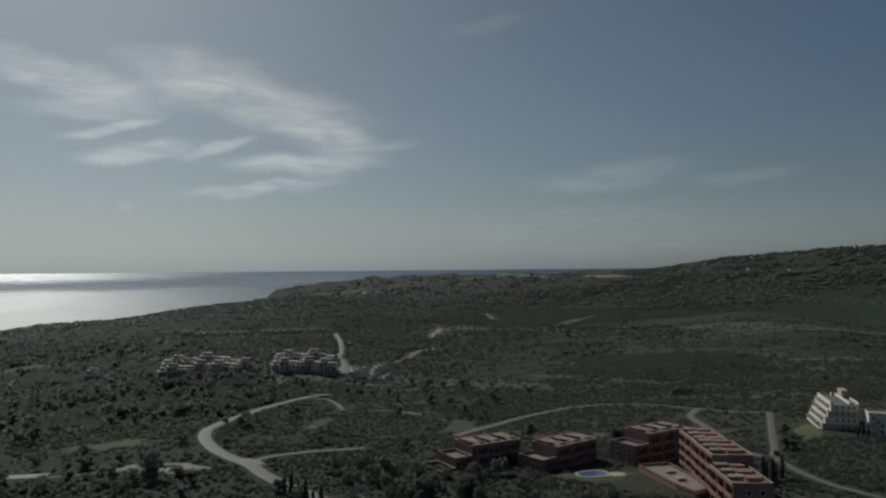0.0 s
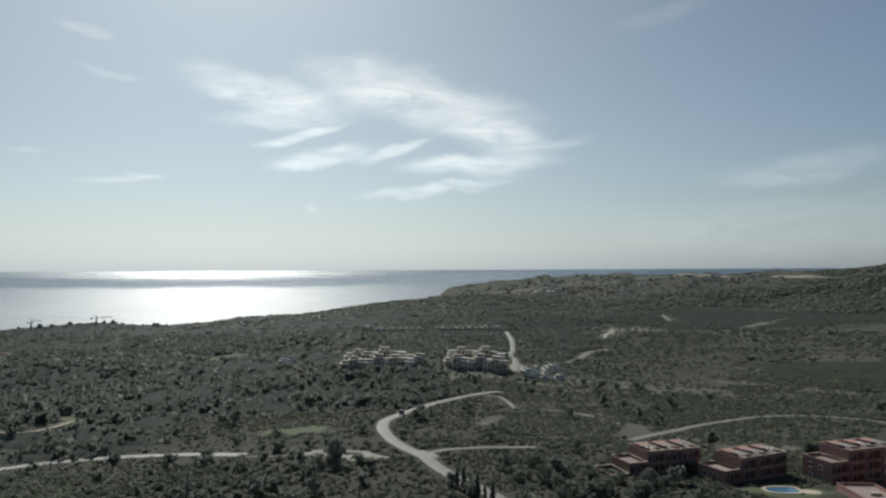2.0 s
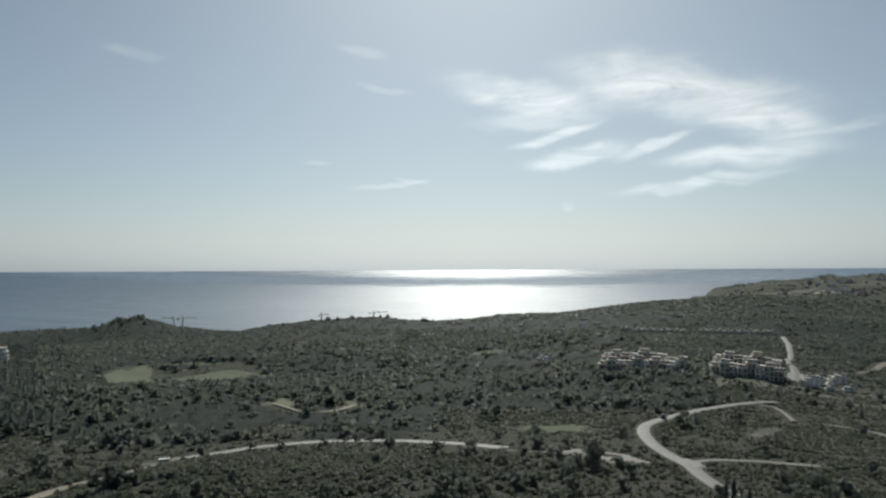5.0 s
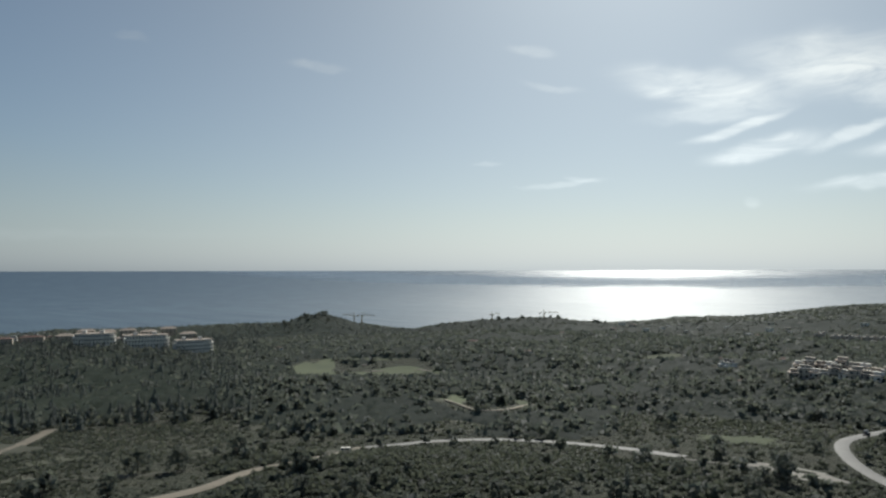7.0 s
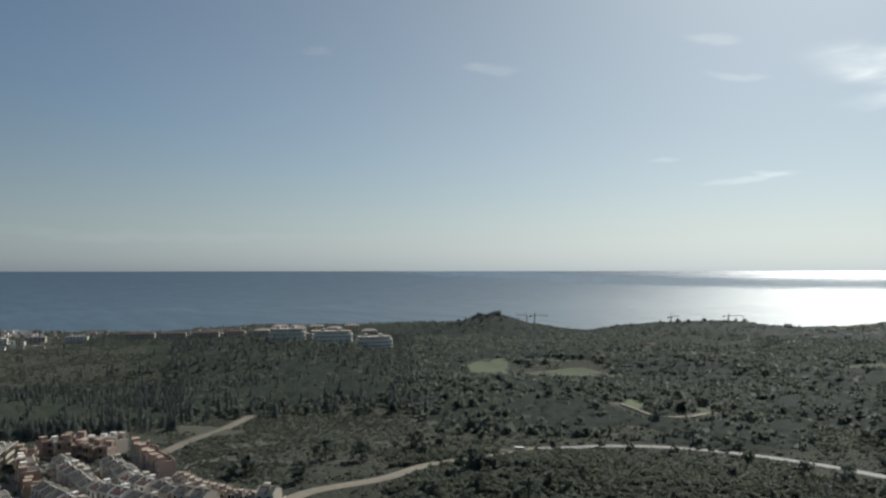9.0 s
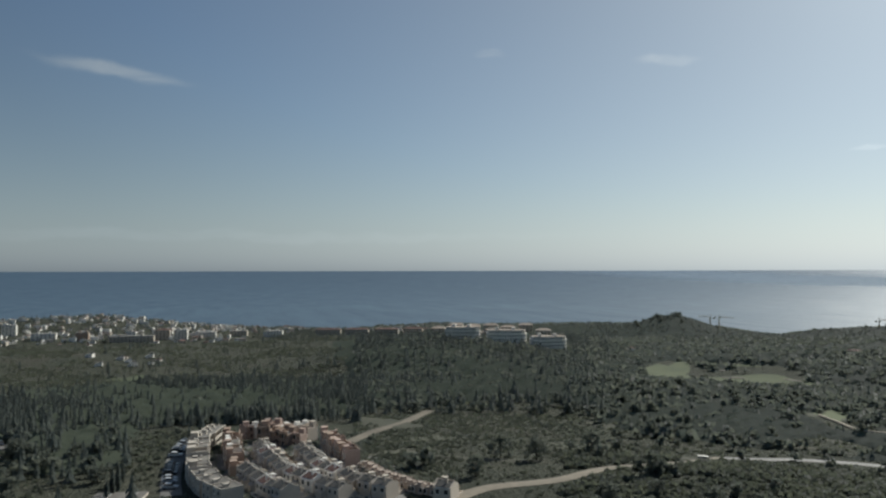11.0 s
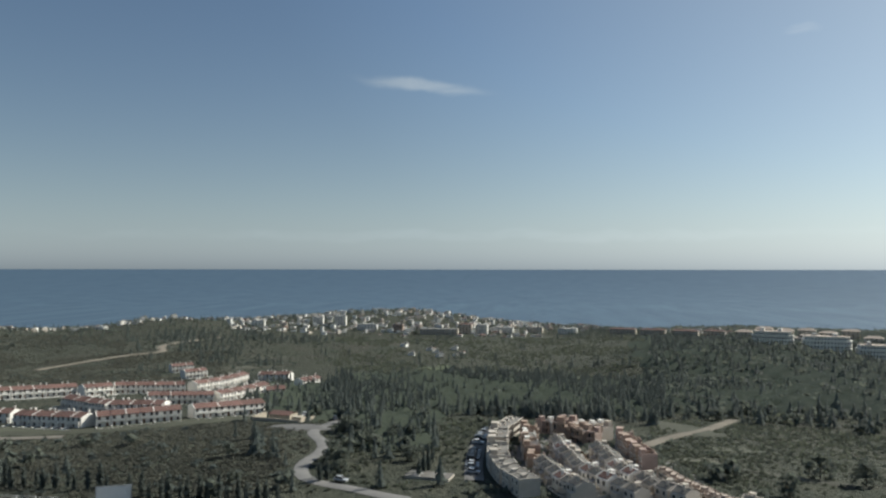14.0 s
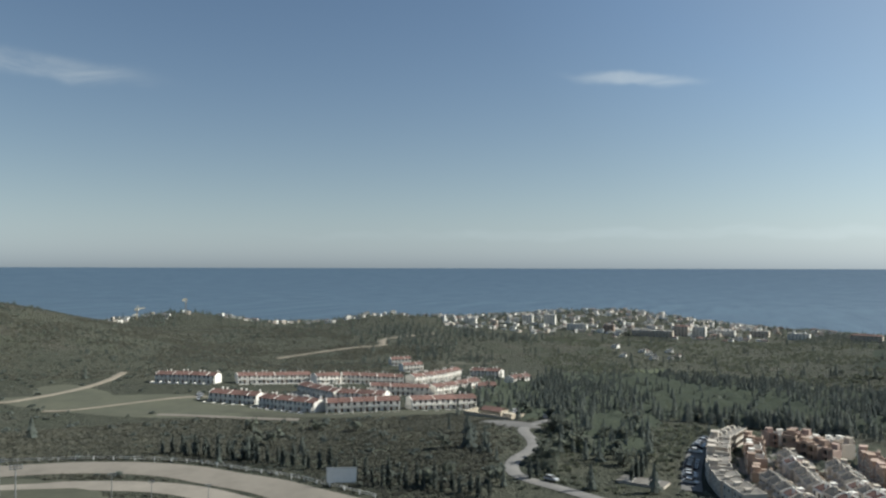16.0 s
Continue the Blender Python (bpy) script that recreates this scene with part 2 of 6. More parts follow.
CANOPY = surface("woodland_leaves", (0.138, 0.158, 0.112), (0.092, 0.108, 0.082), 0.05, 0.75, fine=9, relief=0.15, vary=0.02, specular=0.03, leaf=0.16)
GRIT = surface("grey_grit", (0.25, 0.235, 0.205), (0.17, 0.16, 0.14), 0.1, 0.95, relief=0.03)
BARK = surface("bark", (0.12, 0.09, 0.065), (0.06, 0.045, 0.032), 1.5, 0.95, relief=0.05)


# ---- ground and sea ----
def smooth(a, b, v):
    k = np.clip((v - a) / (b - a), 0.0, 1.0)
    return k * k * (3.0 - 2.0 * k)


# hills and hollows: azimuth in degrees left of the y axis, distance, height, half width across and along, in metres
HILLS = ((147, 800, 54, 165, 230), (131, 1150, 22, 110, 150), (116, 1130, 19, 100, 150), (100, 1230, 20, 190, 170),
         (79, 1250, -10, 170, 250), (56, 1090, 24, 60, 90), (38, 1300, 9, 70, 150), (49, 1350, -18, 90, 200), (41, 1200, 9, 130, 150), 
         (72, 640, 12, 130, 90), (88, 620, -10, 120, 120), (60, 430, 7, 90, 60), (52, 215, 4, 60, 35),
         (-24, 900, 14, 140, 150),
         (-7, 1180, 20, 170, 110), (-20, 1320, 12, 180, 120),
         (9, 1050, 15, 140, 100), (-2, 790, 11, 130, 70), (-28, 1250, 18, 150, 110), (24, 700, 12, 110, 80), (45, 650, 10, 110, 70), (12, 700, -8, 120, 90))
# lesser humps on the hills behind the pink apartments and behind the wood
HUMPS = ((-3, 560, 9, 55, 32), (-12, 690, 10, 85, 38), (-20, 585, 8, 65, 32), (-27, 760, 12, 75, 42), (-9, 900, 12, 105, 48), (-16, 1050, 14, 115, 55),
         (3, 660, 8, 50, 40), (-22, 950, 10, 85, 42), (78, 560, 6, 60, 30), (69, 520, 5, 55, 30), (30, 520, 7, 60, 35), (41, 560, 7, 60, 32), (20, 640, 7, 70, 36))
WAVES = [(math.cos(a) / w, math.sin(a) / w, p, h) for a, w, p, h in
         ((0.4, 46, 0.0, 1.1), (1.7, 39, 1.3, 1.0), (2.6, 31, 2.1, 0.7), (0.9, 17, 0.7, 0.35), (2.2, 14, 4.0, 0.3), (3.0, 74, 5.0, 2.0), (1.2, 88, 3.1, 2.0))]


def height(x, y):
    """The ground's height above the sea, for numbers or arrays."""
    x, y = np.asarray(x, float), np.asarray(y, float)
    r, az = np.hypot(x, y), np.degrees(np.arctan2(-x, y))
    inland = smooth(10.5, 5.0, az) * smooth(-180, -130, az)
    shore = 1650 + 650 * smooth(36, 15, az)
    u = r * 1650 / shore
    coast = np.interp(u, (0, 200, 350, 600, 900, 1250, 1400, 1620, 2000, 9000), (78, 78.5, 74, 65, 57, 47, 40, 2, -25, -40))
    land = np.interp(r, (0, 200, 350, 600, 1000, 1400, 2100, 9000), (78, 78.5, 74, 65, 58, 54, 14, 14))
    z = coast + (land - coast) * inland
    # a wooded ridge across the valley
    crest = np.interp(-az, (-22, -14, -12, -8, -5.3, -3.5, -1.6, 2, 6.5, 11.4, 16, 21, 40), (66, 68, 76, 79, 84, 74, 61, 78, 96, 101, 119, 128, 140))
    z = z + (crest - z) * np.exp(-((r - 1650) / 270) ** 2) * smooth(24, 14, az) * smooth(-180, -130, az)
    # the headland: a low shelf, then hills that rise inland
    start = np.interp(-az, (-14, -12.5, -9, -5, 34), (3250, 3000, 2650, 2350, 2300))
    top = np.interp(-az, (-14.6, -13.5, -12.6, -11, -8, -5.5, 0, 5, 9, 15, 20, 24, 27, 31), (-30, 18, 48, 62, 83, 99, 108, 107, 115, 130, 172, 200, 211, 222))
    for a, h, w in ((5.6, 12, 0.55), (2.6, 4, 0.8), (-0.4, 13, 0.7), (-5.2, 12, 0.5), (-6.6, 7, 0.6), (-10.5, 6, 1.2), (9.2, 5, 0.6)):
        top = top + h * np.exp(-((az - a) / w) ** 4)
    head = -12 + 34 * smooth(start, start + 120, r) + (top - 22) * smooth(start + 180, 3450, r) - 260 * smooth(4000, 4800, r)
    z = np.maximum(z, np.where((az < 14.6) & (az > -130), head, -40))
    for a, d, h, across, along in HILLS + HUMPS:
        ca, sa = math.cos(math.radians(a)), math.sin(math.radians(a))
        v, w = -x * sa + y * ca - d, x * ca + y * sa
        z = z + h * np.exp(-(w / across) ** 2 - (v / along) ** 2)
    ripple = sum(h * np.sin(x * kx + y * ky + p) for kx, ky, p, h in WAVES)
    return z + ripple * smooth(120, 420, r) * smooth(-10, 30, z)



def grid_mesh(name, radii, angles, level):
    """A round sheet about the z axis, closed at its middle."""
    rr, aa = np.meshgrid(radii, np.radians(angles), indexing="ij")
    x, y = 2.0 - np.sin(aa) * rr, 1.5 + np.cos(aa) * rr
    co = np.stack([x, y, level(x, y)], -1).reshape(-1, 3)
    n, k = len(angles), len(radii)
    i, j = np.meshgrid(np.arange(k - 1), np.arange(n), indexing="ij")
    a, b = i * n + j, i * n + (j + 1) % n
    quads = np.stack([a, b, b + n, a + n], -1).reshape(-1, 4)[:, ::-1]
    return raw_mesh(name, co, quads)


def raw_mesh(name, co, faces, smooth_faces=True):
    me = bpy.data.meshes.new(name)
    k = faces.shape[1]
    me.vertices.add(len(co))
    me.vertices.foreach_set("co", np.asarray(co, np.float32).ravel())
    me.loops.add(faces.size)
    me.loops.foreach_set("vertex_index", faces.astype(np.int32).ravel())
    me.polygons.add(len(faces))
    me.polygons.foreach_set("loop_start", np.arange(0, faces.size, k, dtype=np.int32))
    me.polygons.foreach_set("use_smooth", np.full(len(faces), smooth_faces))
    me.update(calc_edges=True)
    return me


def sea_level(x, y):
    """Flat, and lifted far out as far as the horizon lies above the sheet's rim."""
    r = np.hypot(x, y)
    return 139.5 * np.clip((r - 2900) / 2050, 0, 1) ** 2


angles = np.concatenate([np.arange(-40, 155, 0.55), np.arange(155, 320, 3.0)])
ground = new("ground", grid_mesh("ground", np.concatenate([[0.01], np.geomspace(3, 4880, 240)]), angles, height))
ground.data.materials.append(GROUND)
tagged(ground, "dry green scrubland falling away to the coast", "ground", kind="structure")
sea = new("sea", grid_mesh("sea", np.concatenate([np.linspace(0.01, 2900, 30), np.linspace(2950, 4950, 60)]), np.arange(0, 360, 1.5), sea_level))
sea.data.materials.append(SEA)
tagged(sea, "blue-grey open sea glittering under the sun", "sea", kind="structure")


# ---- roads and fields, laid on the ground ----
CLEAR = []  # circles that trees keep out of: x, y, radius


def rounded(points, step=3.0):
    """A smooth line through the points."""
    p = [Vector((x, y)) for x, y in points]
    p = [p[0] * 2 - p[1]] + p + [p[-1] * 2 - p[-2]]
    line = []
    for a, b, c, d in zip(p, p[1:], p[2:], p[3:]):
        n = max(1, int((c - b).length / step))
        for i in range(n):
            t = i / n
            line.append(0.5 * (2 * b + (c - a) * t + (2 * a - 5 * b + 4 * c - d) * t * t + (3 * b - a - 3 * c + d) * t ** 3))
    return line + [p[-2]]


def ribbon(name, points, width, material, label, category="road", kind="structure", lift=0.25, ragged=0.0, keep=2.0):
    line = rounded(points)
    co, faces, side = [], [], 5
    for i, q in enumerate(line):
        d = (line[min(i + 1, len(line) - 1)] - line[max(i - 1, 0)]).normalized()
        across = Vector((-d.y, d.x))
        w = width * (1 + ragged * (noise.noise((q.x * 0.08, q.y * 0.08, 3.0))))
        for k in range(side):
            e = q + across * w * (k / (side - 1) - 0.5)
            z = float(height(e.x, e.y)) + lift * (1 if 0 < k < side - 1 else 0.4)
            co.append((e.x, e.y, z))
        CLEAR.append((q.x, q.y, width / 2 + keep))
    for i in range(len(line) - 1):
        for k in range(side - 1):
            a = i * side + k
            faces.append((a, a + 1, a + side + 1, a + side))
    ob = new(name, raw_mesh(name, np.array(co), np.array(faces)))
    ob.data.materials.append(material)
    return tagged(ob, label, category, kind=kind)


def field(name, x, y, rx, ry, turn, material, label, lift=0.22, keep=0.85, rough=0.25):
    """A patch of ground with a wavering edge."""
    c, s = math.cos(radians(turn)), math.sin(radians(turn))
    n, rings = 40, 7
    co = [(x, y, float(height(x, y)) + lift)]
    faces = []
    for k in range(1, rings + 1):
        for i in range(n):
            a = 2 * math.pi * i / n
            w = (1 + rough * noise.noise((math.cos(a) * 1.6 + x, math.sin(a) * 1.6 + y, 0))) * k / rings
            u, v = rx * w * math.cos(a), ry * w * math.sin(a)
            px, py = x + u * c - v * s, y + u * s + v * c
            co.append((px, py, float(height(px, py)) + lift * (1 if k < rings else 0.1)))
    for i in range(n):
        faces.append((0, 1 + i, 1 + (i + 1) % n, 1 + (i + 1) % n))
        for k in range(rings - 1):
            a = 1 + k * n
            faces.append((a + i, a + n + i, a + n + (i + 1) % n, a + (i + 1) % n))
    me = bpy.data.meshes.new(name)
    me.from_pydata(co, [], [f[:3] if f[2] == f[3] else f for f in faces])
    me.polygons.foreach_set("use_smooth", np.ones(len(me.polygons), bool))
    ob = new(name, me)
    me.materials.append(material)
    if keep:
        m = max(2, int(max(rx, ry) / min(rx, ry) * 2))
        for i in range(m):
            f = (i + 0.5) / m * 2 - 1
            wide = min(rx, ry) * math.sqrt(max(0.1, 1 - f * f))
            if rx >= ry:
                CLEAR.append((x + f * rx * c, y + f * rx * s, wide * keep))
            else:
                CLEAR.append((x - f * ry * s, y + f * ry * c, wide * keep))
    return tagged(ob, label, "field", kind="structure")


ribbon("road", [(-27, 190), (-36, 201), (-46, 211), (-55, 222), (-61, 231), (-70, 240), (-79, 252), (-87, 268), (-91, 284), (-89, 299), (-84, 316), (-79, 330), (-70, 348), (-58, 372)], 4.6, ASPHALT, "pale winding asphalt road through scrub")
ribbon("road", [(-62, 233), (-57, 240), (-50, 244), (-38, 250), (-28, 257)], 2.4, GRIT, "narrow pale dirt track across rough ground")
field("road_junction", -61, 233, 6.5, 3.6, -40, ASPHALT, "pale asphalt junction of two country roads", 0.3, rough=0.3)
ribbon("road", [(-206, 158), (-202, 171), (-199, 185), (-187, 205), (-168, 219), (-146, 225), (-120, 224)], 4.6, ASPHALT, "pale asphalt road curving along the valley")
ribbon("road", [(-120, 221), (-111, 221), (-103, 223), (-96, 224)], 1.6, GRIT, "narrow pale dirt track beside the road")
ribbon("road", [(-183, 56), (-190, 71), (-189, 91), (-195, 109), (-195, 123), (-198, 138), (-206, 158)], 5.0, DIRT, "pale dirt road on the scrub slope")
ribbon("road", [(-330, 93), (-319, 86), (-300, 74), (-282, 58), (-268, 48), (-262, 44)], 5.0, DIRT, "pale dirt road beside the terraced houses")
ribbon("road", [(-190, -28), (-193, -36), (-197, -44), (-201, -53), (-206, -60), (-213, -63.5), (-222, -65), (-232, -64), (-240, -64), (-250, -67), (-267, -75), (-281, -75), (-296, -71)], 4.4, ASPHALT, "pale asphalt road bending down the hillside")
field("forecourt", -279, -84, 6, 13, -15, ASPHALT, "pale paved forecourt at the end of the road", 0.3, rough=0.4)
ribbon("road", [(4, 278), (12, 290), (21, 303), (36, 328), (60, 356), (84, 369), (104, 365), (121, 350), (134, 339), (147, 334)], 3.4, ASPHALT, "grey asphalt road behind the apartments")
ribbon("road", [(121, 352), (110, 330), (108, 306), (105, 282), (102, 258), (107, 248)], 3.6, ASPHALT, "curved grey drive behind the apartments")
ribbon("road", [(147, 334), (130, 294), (116, 260), (110, 246), (109, 228), (111, 212), (117, 199), (124, 180)], 2.8, ASPHALT, "grey asphalt road past the apartments")
ribbon("road", [(-132, -240), (-143, -223), (-154, -207), (-161, -197), (-167, -187), (-173, -170), (-175, -154), (-173, -138), (-171, -121), (-167, -107), (-163, -90), (-158, -72)], 14, SAND, "sandy racing track with a wide bend", "racetrack")
ribbon("road", [(-126, -214), (-142, -190), (-149, -177), (-155, -163), (-159, -147), (-159, -134), (-156, -120), (-152, -104)], 9.5, SAND, "inner sandy training track", "racetrack")


# ---- builders ----
WHITE = surface("white_render", (0.80, 0.765, 0.70), (0.66, 0.63, 0.57), 0.25, 0.85, vary=0.08)
CREAM = surface("cream_render", (0.56, 0.49, 0.41), (0.44, 0.385, 0.32), 0.25, 0.85, vary=0.10)
PINK = surface("pink_render", (0.320, 0.190, 0.163), (0.240, 0.143, 0.123), 0.2, 0.85, vary=0.06)
OCHRE = surface("ochre_render", (0.385, 0.290, 0.228), (0.300, 0.222, 0.174), 0.25, 0.85, vary=0.10)
TILES = surface("terracotta_tiles", (0.178, 0.102, 0.084), (0.115, 0.071, 0.060), 0.5, 0.85, fine=5, relief=0.06, vary=0.18)
GRAVEL = surface("grey_roof_gravel", (0.31, 0.30, 0.28), (0.22, 0.21, 0.195), 0.3, 0.95, relief=0.02, vary=0.12)
GREYROOF = surface("dark_grey_roof_felt", (0.205, 0.190, 0.168), (0.125, 0.117, 0.105), 0.4, 0.9, relief=0.02, vary=0.2)
PINKROOF = surface("reddish_terrace_tiles", (0.270, 0.220, 0.198), (0.180, 0.146, 0.132), 0.5, 0.85, vary=0.2)
ROSE = surface("rose_render", (0.44, 0.33, 0.28), (0.34, 0.25, 0.21), 0.25, 0.85, vary=0.12)
GREYWHITE = surface("weathered_white_render", (0.530, 0.475, 0.405), (0.375, 0.335, 0.285), 0.3, 0.85, vary=0.12)
SLATE = surface("dark_roof_tiles", (0.125, 0.119, 0.107), (0.070, 0.067, 0.062), 0.6, 0.7, relief=0.03, vary=0.15)
TERRACE = surface("terrace_tiles", (0.42, 0.34, 0.28), (0.32, 0.26, 0.215), 0.4, 0.8, vary=0.1)
STONE = surface("pale_stone", (0.48, 0.42, 0.33), (0.36, 0.31, 0.24), 0.4, 0.9, relief=0.03, vary=0.1)
GLASS = surface("dark_window_glass", (0.060, 0.060, 0.060), (0.030, 0.030, 0.031), 0.8, 0.35, vary=0.3, specular=0.2)
WOOD = surface("brown_wood", (0.16, 0.085, 0.045), (0.09, 0.048, 0.027), 0.9, 0.6, vary=0.2)
ZINC = surface("weathered_zinc", (0.20, 0.205, 0.195), (0.13, 0.134, 0.128), 1.0, 0.7, vary=0.1)
STEEL = surface("galvanised_steel", (0.42, 0.43, 0.43), (0.30, 0.31, 0.31), 1.0, 0.45, vary=0.1, metal=0.7)
PAINTED = surface("pale_painted_steel", (0.80, 0.80, 0.78), (0.70, 0.70, 0.68), 0.8, 0.5, vary=0.1)
CRANE = surface("yellow_crane_paint", (0.44, 0.38, 0.26), (0.34, 0.29, 0.20), 0.8, 0.6, vary=0.1)
POOL = surface("pool_water", (0.085, 0.180, 0.270), (0.065, 0.145, 0.225), 0.4, 0.06, relief=0.02, vary=0.0, specular=0.5)
RUBBER = surface("tyre_rubber", (0.03, 0.03, 0.03), (0.02, 0.02, 0.02), 2.0, 0.9)
CARS = [surface("car_paint_" + n, c, tuple(v * 0.85 for v in c), 0.5, 0.25, vary=0.1, specular=0.6) for n, c in
        (("white", (0.72, 0.72, 0.70)), ("silver", (0.42, 0.43, 0.44)), ("dark", (0.05, 0.055, 0.065)), ("red", (0.30, 0.04, 0.03)), ("blue", (0.05, 0.10, 0.24)))]


def box(bm, x0, y0, z0, x1, y1, z1):
    v = [bm.verts.new((x, y, z)) for z in (z0, z1) for y in (y0, y1) for x in (x0, x1)]
    for f in ((0, 2, 3, 1), (4, 5, 7, 6), (0, 1, 5, 4), (2, 6, 7, 3), (0, 4, 6, 2), (1, 3, 7, 5)):
        bm.faces.new([v[i] for i in f])


def boxes(*all_boxes):
    bm = bmesh.new()
    for b in all_boxes:
        box(bm, *b)
    return bm


def prism(bm, outline, y0, y1):
    """An upright outline (x, z) drawn out along y."""
    a = [bm.verts.new((x, y0, z)) for x, z in outline]
    b = [bm.verts.new((x, y1, z)) for x, z in outline]
    bm.faces.new(a)
    bm.faces.new(b[::-1])
    for i in range(len(a)):
        j = (i + 1) % len(a)
        bm.faces.new((a[i], b[i], b[j], a[j]))


def beam(bm, p, q, w):
    """A square bar from p to q."""
    p, q = Vector(p), Vector(q)
    d = (q - p).normalized()
    s = d.cross(Vector((0, 0, 1)) if abs(d.z) < 0.95 else Vector((1, 0, 0))).normalized() * w / 2
    t = d.cross(s).normalized() * w / 2
    a = [bm.verts.new(p + s * i + t * j) for i, j in ((1, 1), (-1, 1), (-1, -1), (1, -1))]
    b = [bm.verts.new(q + s * i + t * j) for i, j in ((1, 1), (-1, 1), (-1, -1), (1, -1))]
    bm.faces.new(a)
    bm.faces.new(b[::-1])
    for i in range(4):
        bm.faces.new((a[i], b[i], b[(i + 1) % 4], a[(i + 1) % 4]))


def tube(bm, p, q, r0, r1, n=7):
    p, q = Vector(p), Vector(q)
    d = (q - p).normalized()
    s = d.cross(Vector((0, 0, 1)) if abs(d.z) < 0.95 else Vector((1, 0, 0))).normalized()
    t = d.cross(s).normalized()
    ring = lambda c, r: [bm.verts.new(c + (s * math.cos(k * 2 * math.pi / n) + t * math.sin(k * 2 * math.pi / n)) * r) for k in range(n)]
    a, b = ring(p, r0), ring(q, r1)
    bm.faces.new(b)
    for i in range(n):
        bm.faces.new((a[i], a[(i + 1) % n], b[(i + 1) % n], b[i]))


def shape(bm, name, material):
    bmesh.ops.recalc_face_normals(bm, faces=bm.faces)
    me = bpy.data.meshes.new(name)
    bm.to_mesh(me)
    bm.free()
    me.materials.append(material)
    return me


def part(name, bm, material, parent, label="", m=None):
    """One mesh under a thing or a part. bm: a bmesh, or a mesh to share."""
    ob = new(name, bm if isinstance(bm, bpy.types.Mesh) else shape(bm, name, material))
    ob.parent = parent
    if m is not None:
        ob.matrix_basis = m
    return tagged(ob, label)


def thing(name, m, label, category, group=""):
    ob = new(name)
    ob.empty_display_size = 0.3
    ob.matrix_basis = m
    return tagged(ob, label, category, group)


def on_ground(x, y, turn=0.0, sink=0.0, size=1.0):
    return pose(x, y, float(height(x, y)) - sink, 0, 0, turn) @ Matrix.Diagonal((size, size, size, 1))


def drop(ob):
    for o in (*ob.children_recursive, ob):
        bpy.data.objects.remove(o)


def window_meshes(w, h):
    """A window in one mesh for far houses, and its frame and pane apart for near ones."""
    f = 0.09
    bars = ((-w / 2 - f, -0.10, -h / 2 - f, -w / 2, 0.04, h / 2 + f), (w / 2, -0.10, -h / 2 - f, w / 2 + f, 0.04, h / 2 + f),
            (-w / 2, -0.10, h / 2, w / 2, 0.04, h / 2 + f), (-w / 2 - 0.1, -0.20, -h / 2 - f - 0.05, w / 2 + 0.1, 0.04, -h / 2))
    glass = (-w / 2, -0.03, -h / 2, w / 2, 0.03, h / 2)
    whole = shape(boxes(*bars, glass), "window", WHITE)
    whole.materials.append(GLASS)
    for p in whole.polygons[-6:]:
        p.material_index = 1
    return shape(boxes(*bars), "window", WHITE), shape(boxes(glass), "pane", GLASS), whole


WIN, WIN_TALL, WIN_WIDE = window_meshes(1.1, 1.25), window_meshes(1.0, 2.1), window_meshes(2.0, 1.4)


def window(parent, x, y, z, turn=0, kind=None, near=False):
    f, p, whole = kind or WIN
    w = part("window", f if near else whole, None, parent, "", pose(x, y, z, 0, 0, turn))
    if near:
        part("pane", p, None, w, "dark glass")
    return w


# ---- houses ----
def gable(bm, x0, x1, y0, y1, eave, ridge, over=0.35, thick=0.16):
    """A roof of two slopes whose ridge runs along x."""
    ym = (y0 + y1) / 2
    drop_by = over * (ridge - eave) / (ym - y0)
    for sy, ye in ((-1, y0), (1, y1)):
        e = ye + sy * over
        v = [bm.verts.new(c) for c in ((x0, e, eave - drop_by), (x1, e, eave - drop_by), (x1, ym, ridge), (x0, ym, ridge),
                                       (x0, e, eave - drop_by + thick), (x1, e, eave - drop_by + thick), (x1, ym, ridge + thick), (x0, ym, ridge + thick))]
        for f in ((0, 1, 2, 3), (4, 7, 6, 5), (0, 4, 5, 1), (1, 5, 6, 2), (3, 2, 6, 7), (0, 3, 7, 4)):
            bm.faces.new([v[i] for i in f])


